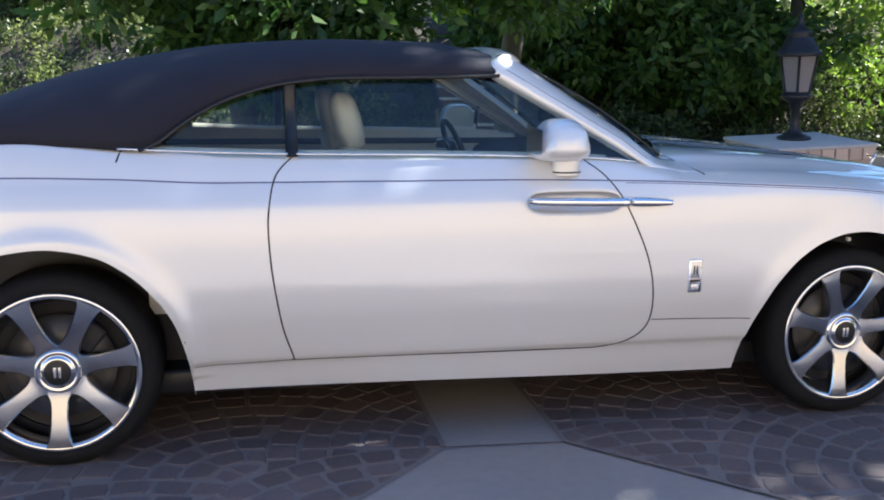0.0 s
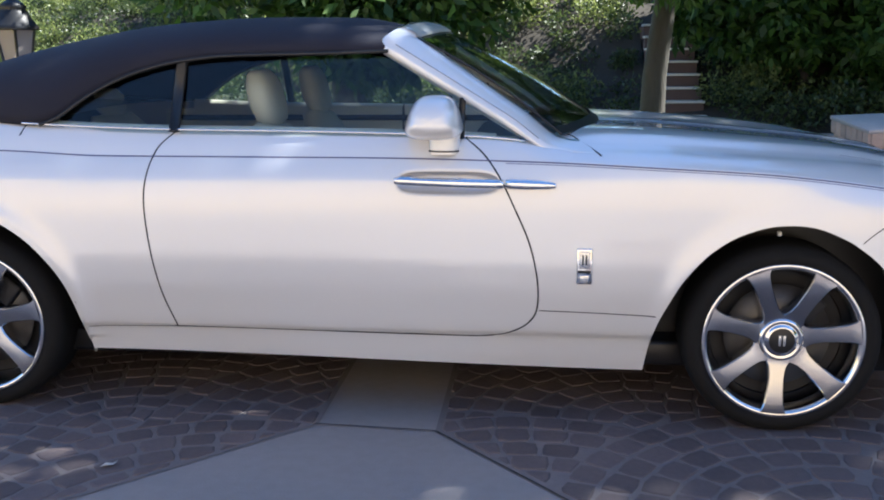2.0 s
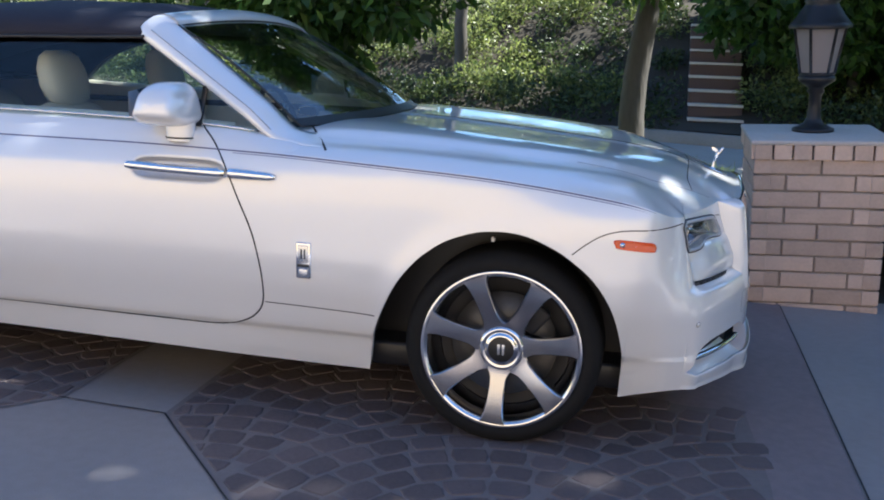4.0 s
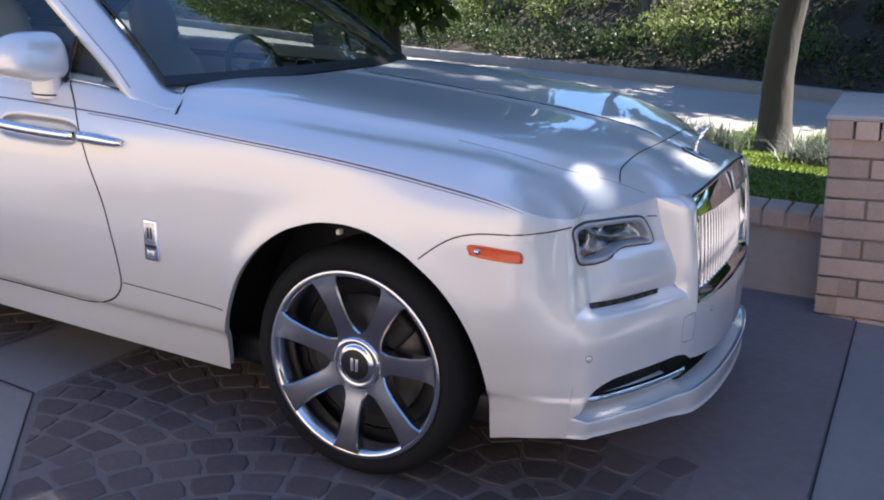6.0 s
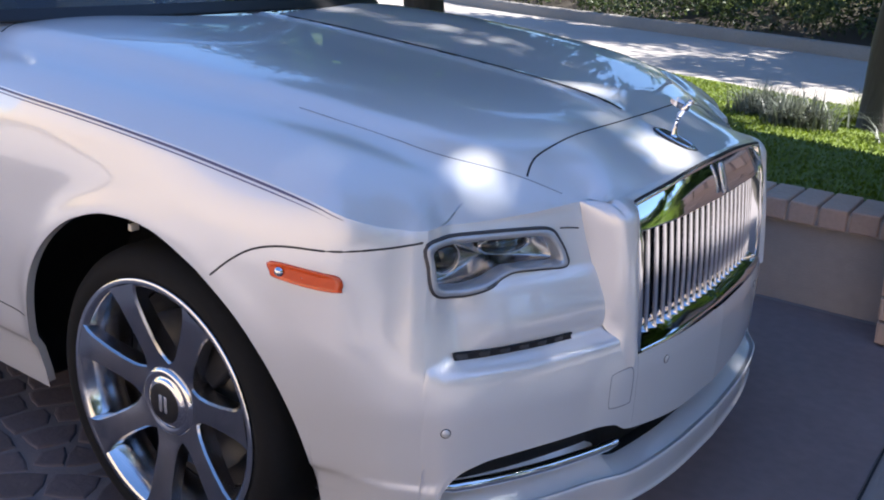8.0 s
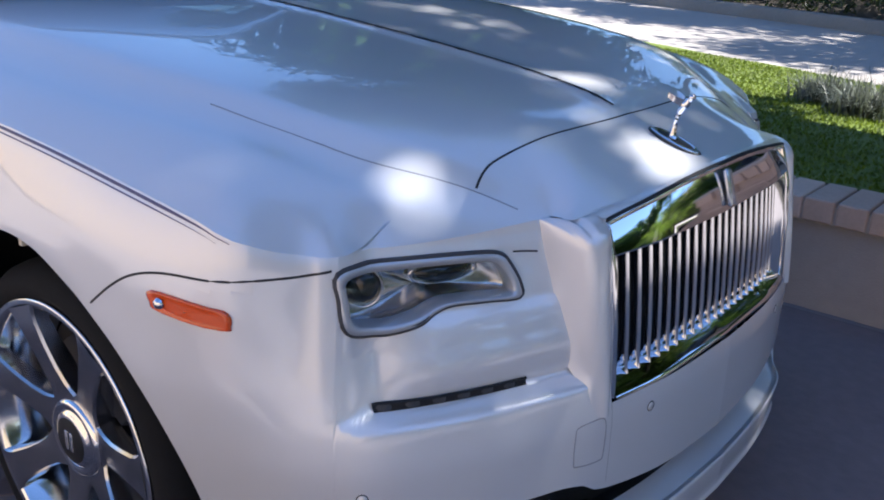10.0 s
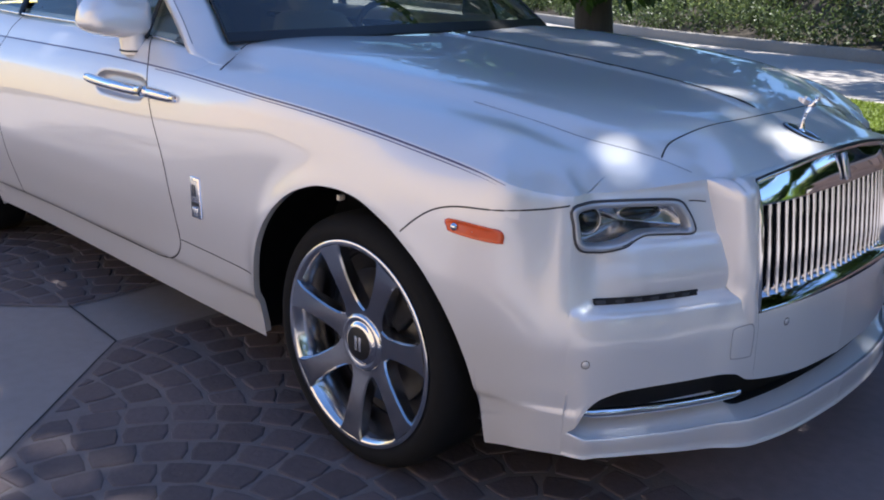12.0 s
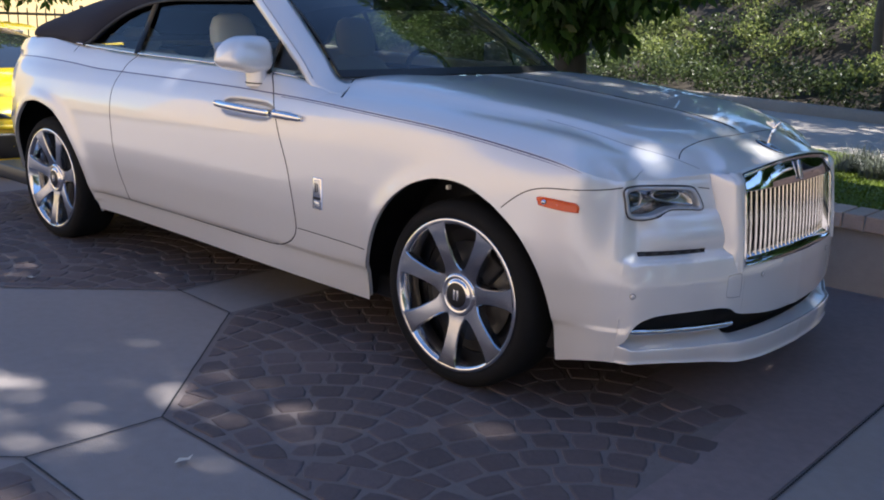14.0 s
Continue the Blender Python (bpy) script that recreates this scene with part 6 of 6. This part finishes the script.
tagged(part("dry_slope", grid(rows, flip=True), DRYGRASS), "golden dry grass hillside in full sun", "hillside", "", "structure")
fence = thing("iron_fence", (-17, 5, 0), "dark iron picket fence at the foot of the dry slope", "fence")
a, b = Vector((-15.5, -4.0, 0.15)), Vector((-13.2, 9.5, 0.15))
nf = 90
for k in range(nf + 1):
    p = a.lerp(b, k / nf)
    if k % 15 == 0:
        part("post", tube([p + Vector((0, 0, -0.4)), p + Vector((0, 0, 1.15))], 0.035, 4), IRON, fence)
    else:
        part("picket", tube([p + Vector((0, 0, -0.05)), p + Vector((0, 0, 1.08))], 0.011, 4), IRON, fence)
for z in (0.05, 0.98):
    part("rail", tube([a + Vector((0, 0, z)), b + Vector((0, 0, z))], 0.022, 4), IRON, fence)
tree("roadside_tree", -12.0, 2.35, 0, 3.0, 0.16, (0.02, 0.0), [(-11.8, 3.2, 1.85, 0.5), (-11.8, 2.6, 1.8, 0.45), (-11.9, 4.0, 2.0, 0.6), (-11.6, 3.6, 3.8, 1.4), (-10.4, 2.6, 3.3, 1.2), (-12.6, 4.6, 3.6, 1.3), (-9.5, 3.4, 3.2, 1.0)], "leafy tree beside the iron fence", seed=61, count=150, size=0.14)

# plain unseen house wall behind the camera closes the place and bounces warm light
tagged(part("wall_house", box(-16, 12, -9.8, -9.4, -0.05, 4.8, 0.02), WALLPAINT, smooth=False), "plain sunlit stucco house wall, out of view", "wall", "", "structure")


# ---- yellow sports car behind ----
def sports_car(at):
    c = thing("sports_car", at, "bright yellow low sports car with black intakes, parked behind", "car")
    M = lambda g: moved(g, at)
    secs = [(0.0, 0.66, 0.12, 0.48), (-0.06, 0.82, 0.12, 0.58), (-0.25, 0.94, 0.12, 0.66), (-0.7, 0.97, 0.12, 0.74), (-1.3, 0.98, 0.15, 0.78), (-2.2, 0.98, 0.15, 0.84), (-3.4, 1.0, 0.16, 0.90), (-4.2, 0.98, 0.2, 0.88), (-4.5, 0.9, 0.3, 0.80)]
    rows = []
    for x, w, z0, z1 in secs:
        rows.append([(x, w * math.copysign(abs(math.cos(a)) ** 0.35, math.cos(a)), (z0 + z1) / 2 + (z1 - z0) / 2 * math.copysign(abs(math.sin(a)) ** 0.55, math.sin(a))) for a in np.linspace(0, 2 * math.pi, 40, endpoint=False)])
    g = grid(rows, closed=True, flip=True)
    part("body", M((g[0], g[1] + [tuple(range(40))])), YELLOW, c)
    cab = [(-1.15, 0.78, 0.74, 0.76), (-1.5, 0.80, 0.74, 0.90), (-1.9, 0.76, 0.74, 1.03), (-2.3, 0.70, 0.74, 1.10), (-2.8, 0.68, 0.74, 1.12), (-3.4, 0.66, 0.74, 1.04), (-4.1, 0.6, 0.74, 0.88)]
    rows = []
    for x, w, z0, z1 in cab:
        rows.append([(x, w * (1 - 0.22 * max(0, math.sin(a))) * math.copysign(abs(math.cos(a)) ** 0.5, math.cos(a)), z0 + (z1 - z0) * max(0, math.sin(a)) ** 0.6) for a in np.linspace(0, math.pi, 24)])
    part("glasshouse", M(grid(rows)), BLACKGLASS, c)
    roof = [[(x, y * w, z1 + 0.012 - 0.05 * y * y) for y in np.linspace(-0.62, 0.62, 9)] for x, w, z1 in ((-2.05, 0.95, 1.075), (-2.3, 0.98, 1.115), (-2.8, 0.98, 1.135), (-3.3, 0.95, 1.075), (-4.1, 0.9, 0.92))]
    part("roof", M(grid(roof, flip=True)), YELLOW, c)
    skin_tree = BVHTree.FromPolygons([Vector(p) for p in g[0]], [list(q) for q in g[1]] + [list(range(40))])

    def inlay(outline, out):
        """A panel inside an outline of (y, z), laid on the nose."""
        n = len(outline)
        cy, cz = sum(p[0] for p in outline) / n, sum(p[1] for p in outline) / n
        ring = [(outline[i][0] + (outline[(i + 1) % n][0] - outline[i][0]) * t / 6, outline[i][1] + (outline[(i + 1) % n][1] - outline[i][1]) * t / 6) for i in range(n) for t in range(6)]
        rows = []
        for k in (0.0, 0.1, 0.3, 0.5, 0.7, 0.98):
            row = []
            for y, z in ring:
                q = Vector((1, y + (cy - y) * k, z + (cz - z) * k))
                hit = skin_tree.ray_cast(q, Vector((-1, 0, 0)))[0] or Vector((-0.2, q.y, q.z))
                row.append(hit + Vector((out if k else -0.004, 0, 0.002)))
            rows.append(row)
        return grid(rows, closed=True)

    for s in (-1, 1):
        part("front_intake", M(inlay([(s * y, z) for y, z in ((0.80, 0.235), (0.75, 0.375), (0.33, 0.355), (0.22, 0.27), (0.30, 0.170), (0.72, 0.165))], 0.014)), BLACK, c)
        part("headlamp", M(inlay([(s * y, z) for y, z in ((0.92, 0.575), (0.90, 0.52), (0.70, 0.475), (0.50, 0.470), (0.56, 0.505))], 0.014)), BLACKGLASS, c)
        part("bumper_fold", M(tube([(-0.10, s * 0.90, 0.46), (-0.02, s * 0.76, 0.425), (0.016, s * 0.55, 0.41), (0.018, s * 0.2, 0.405)], [0.012, 0.02, 0.02, 0.014], 8)), YELLOW, c)
        for x in (-0.95, -3.55):
            w = part("wheel", M(moved(lathe([(0.0, 0.0), (0.22, 0.0), (0.24, -0.02), (0.33, -0.01), (0.335, 0.22)], 32), pose(x, s * 1.005, 0.335, 0, 0, 0 if s < 0 else 180))), TYRE, c)
    return c


BLACKGLASS = material("black_glass", (0.012, 0.014, 0.016), 0.04, coat=1.0, noise_scale=3, spread=0.2)
sports_car(pose(-4.98, 0.22, 0, 0, 0, -3))

# a dry leaf and a pebble on the paving
for x, y, a in ((-2.35, -1.45, 30), (-0.15, -2.02, 80)):
    lf = [(0, 0, 0.010), (0.02, 0.012, 0.016), (0.045, 0.006, 0.012), (0.06, 0.0, 0.022), (0.042, -0.012, 0.014), (0.018, -0.014, 0.018), (0.03, 0.0, 0.009)]
    tagged(part("dry_leaf", moved((lf, [(0, 1, 6), (1, 2, 6), (2, 3, 6), (3, 4, 6), (4, 5, 6), (5, 0, 6)]), pose(x, y, 0.002, 0, 0, a)), NOSING), "curled pale dry leaf lying on the paving", "leaf", "fallen leaves")

# ---- stamped stone fields between smooth concrete bands ----
FIELD_A = [(-1.25, 1.58), (-1.25, -1.03), (-0.475, -1.855), (1.215, -1.87), (1.235, 1.58)]
FIELD_B = [(-1.70, 1.58), (-4.6, 1.58), (-4.6, -1.84), (-2.51, -1.84), (-1.70, -1.0)]
FIELD_C = [(-0.475, -2.33), (1.2, -2.33), (1.2, -4.6), (-0.475, -4.6)]
FIELDS = []
for pts in (FIELD_A, FIELD_B, FIELD_C):
    FIELDS.append(sheet("paving", pts, 0.004, JOINT, "fan-patterned dark stone paving with pale joints", "paving"))
# plain sheet over the part of the field that has no stones
PLAIN = material("plain_paving", (0.202, 0.163, 0.163), 0.8, noise_scale=2.0, spread=0.45, second=25, bump=0.0015, bump_scale=70)
sheet("paving", [(0.92, -1.86), (1.06, -1.862), (1.213, -1.868), (1.233, 1.57), (0.47, 1.57), (0.46, 0.6), (0.48, -0.33), (0.70, -0.37), (0.90, -0.36), (0.93, -1.0)], 0.0058, PLAIN, "plain dark paving without stones in front of the car", "paving")
gaps = thing("paving_joints", (-1.4, -1.6, 0), "dark narrow joints between the concrete slabs", "joint", "", "structure")
for k, (a, b) in enumerate((((-1.25, -1.03), (-0.475, -1.86)), ((-0.475, -1.86), (1.215, -1.875)), ((-0.475, -1.86), (-0.50, -2.31)), ((-0.50, -2.31), (1.2, -2.33)), ((1.225, -4.5), (1.235, 1.6)), ((-0.50, -2.31), (-0.95, -2.75)), ((-1.72, -1.0), (-1.25, -1.03)))):
    v = Vector((b[0] - a[0], b[1] - a[1], 0))
    s = v.cross(Vector((0, 0, 1))).normalized() * 0.0035
    pts = [Vector((*a, 0)).lerp(Vector((*b, 0)), t) + s * 0.6 * noise.noise((k * 7.1, t * 9, 0)) for t in np.linspace(0, 1, 14)]
    part("joint_line", grid([[p - s + Vector((0, 0, 0.0055)) for p in pts], [p + s + Vector((0, 0, 0.0055)) for p in pts]]), GAP, gaps, smooth=False)

R_FAN, TURN_FAN = 0.92, radians(35)
ROWS_FAN = [(i, k) for k in range(-14, 15) for i in range(-9, 10)]


def fan_centre(i, k):
    x, y = (i + 0.5 * (k % 2)) * 2 * R_FAN * 0.96, k * R_FAN * 0.52
    c, s = math.cos(TURN_FAN), math.sin(TURN_FAN)
    return x * c - y * s, x * s + y * c


CENTRES = {ik: fan_centre(*ik) for ik in ROWS_FAN}


def edge_gap(poly, x, y):
    d = 9.0
    for (x0, y0), (x1, y1) in zip(poly, poly[1:] + poly[:1]):
        t = min(max(((x - x0) * (x1 - x0) + (y - y0) * (y1 - y0)) / ((x1 - x0) ** 2 + (y1 - y0) ** 2), 0), 1)
        d = min(d, math.hypot(x - x0 - t * (x1 - x0), y - y0 - t * (y1 - y0)))
    return d


def trimmed(outline, poly):
    """An outline cut to a convex field."""
    cx, cy = sum(p[0] for p in poly) / len(poly), sum(p[1] for p in poly) / len(poly)
    for (x0, y0), (x1, y1) in zip(poly, poly[1:] + poly[:1]):
        nx, ny = y1 - y0, x0 - x1
        k = (1 if (cx - x0) * nx + (cy - y0) * ny > 0 else -1) / math.hypot(nx, ny)
        side = lambda p: ((p[0] - x0) * nx + (p[1] - y0) * ny) * k - 0.016
        out = []
        for p, q in zip(outline, outline[1:] + outline[:1]):
            a, b = side(p), side(q)
            if a >= 0:
                out.append(p)
            if (a >= 0) != (b >= 0):
                t = a / (a - b)
                out.append((p[0] + (q[0] - p[0]) * t, p[1] + (q[1] - p[1]) * t))
        outline = out
        if len(outline) < 3:
            return []
    return outline


def area(pts):
    return abs(sum(p[0] * q[1] - q[0] * p[1] for p, q in zip(pts, pts[1:] + pts[:1]))) / 2


def stone_outline(centre, r, a, da, dr, rs, rivals):
    """One wedge of a ring, its corners kept off the fans that lie over it."""
    out = []
    for b, rr in ((-da / 2, r - dr / 2), (0, r - dr / 2), (da / 2, r - dr / 2), (da / 2, r), (da / 2, r + dr / 2), (0, r + dr / 2), (-da / 2, r + dr / 2), (-da / 2, r)):
        x = centre[0] + rr * math.cos(a + b) + rs.uniform(-0.006, 0.006)
        y = centre[1] + rr * math.sin(a + b) + rs.uniform(-0.006, 0.006)
        for ox, oy in rivals:
            d = math.hypot(x - ox, y - oy)
            if R_FAN - 0.11 < d < R_FAN + 0.004:
                x, y = ox + (x - ox) / max(d, 1e-6) * (R_FAN + 0.004), oy + (y - oy) / max(d, 1e-6) * (R_FAN + 0.004)
        out.append((x, y))
    return out


def stone_geo(outline, rs):
    """A stone with a rounded top edge and softened corners, slightly tilted, standing round its own middle."""
    n = len(outline)
    c = Vector((sum(p[0] for p in outline) / n, sum(p[1] for p in outline) / n, 0))
    cor = [Vector((x, y, 0)) - c for x, y in outline]
    cor = [p * 0.76 + (cor[i - 1] + cor[(i + 1) % n]) * 0.12 for i, p in enumerate(cor)]
    size = max(math.sqrt(area(outline)), 0.03)
    tx, ty, h = rs.uniform(-0.014, 0.014), rs.uniform(-0.014, 0.014), rs.uniform(-0.0012, 0.0012)
    v = []
    for z, gap in ((-0.001, 0.004), (0.0028, 0.0065), (0.0042, 0.0125)):
        k = max(1 - 2 * gap / size, 0.2)
        v += [(p.x * k, p.y * k, z + h + tx * p.x + ty * p.y) for p in cor]
    f = [(i + o, (i + 1) % n + o, (i + 1) % n + o + n, i + o + n) for o in (0, n) for i in range(n)] + [tuple(range(2 * n, 3 * n))]
    if sum(p.x * q.y - q.x * p.y for p, q in zip(cor, cor[1:] + cor[:1])) < 0:
        f = [tuple(reversed(q)) for q in f]
    return c, (v, f)


rs = random.Random(4)
near, rest = [], [[], [], []]
for (i, k), centre in CENTRES.items():
    cx, cy = centre
    if not (-6 < cx < 3 and -6 < cy < 3):
        continue
    rivals = [o for (_, kk), o in CENTRES.items() if kk < k and math.hypot(o[0] - cx, o[1] - cy) < 2 * R_FAN + 0.1]
    for j in range(8):
        r = 0.058 + 0.116 * j
        n = max(4, round(2 * math.pi * r / 0.138))
        for q in range(n):
            a = 2 * math.pi * (q + 0.5 * (j % 2)) / n
            x, y = cx + r * math.cos(a), cy + r * math.sin(a)
            if not any(edge_gap(poly, x, y) < 0.12 or inside(poly, x, y) for poly in (FIELD_A, FIELD_B, FIELD_C)):
                continue
            if any(math.hypot(x - ox, y - oy) < R_FAN - 0.018 for ox, oy in rivals):
                continue
            whole = stone_outline(centre, r, a, 2 * math.pi / n, 0.116, rs, rivals)
            if area(whole) < 0.0042:
                continue
            for fi, poly in enumerate((FIELD_A, FIELD_B, FIELD_C)):
                if fi == 0 and (x > 0.90 or (x > 0.45 and y > -0.35)):
                    continue
                cut = trimmed(whole, poly)
                if len(cut) < 3 or area(cut) < 0.0022:
                    continue
                c, g = stone_geo(cut, rs)
                if fi == 0 and y < -0.62 and len(near) < 300:
                    near.append((c, g))
                else:
                    rest[fi].append((c, g))
for c, g in near:
    me = bpy.data.meshes.new("stone")
    me.from_pydata(g[0], [], g[1])
    me.materials.append(PAVER)
    share("stone", me, pose(c.x, c.y, 0.004), FIELDS[0])
for fi, some in enumerate(rest):
    if some:
        g = join(*[moved(g, pose(c.x, c.y, 0.004)) for c, g in some])
        tagged(part("stones", g, PAVER, FIELDS[fi], smooth=False), "dark worn paving stones in fans", "", "", "stuff")
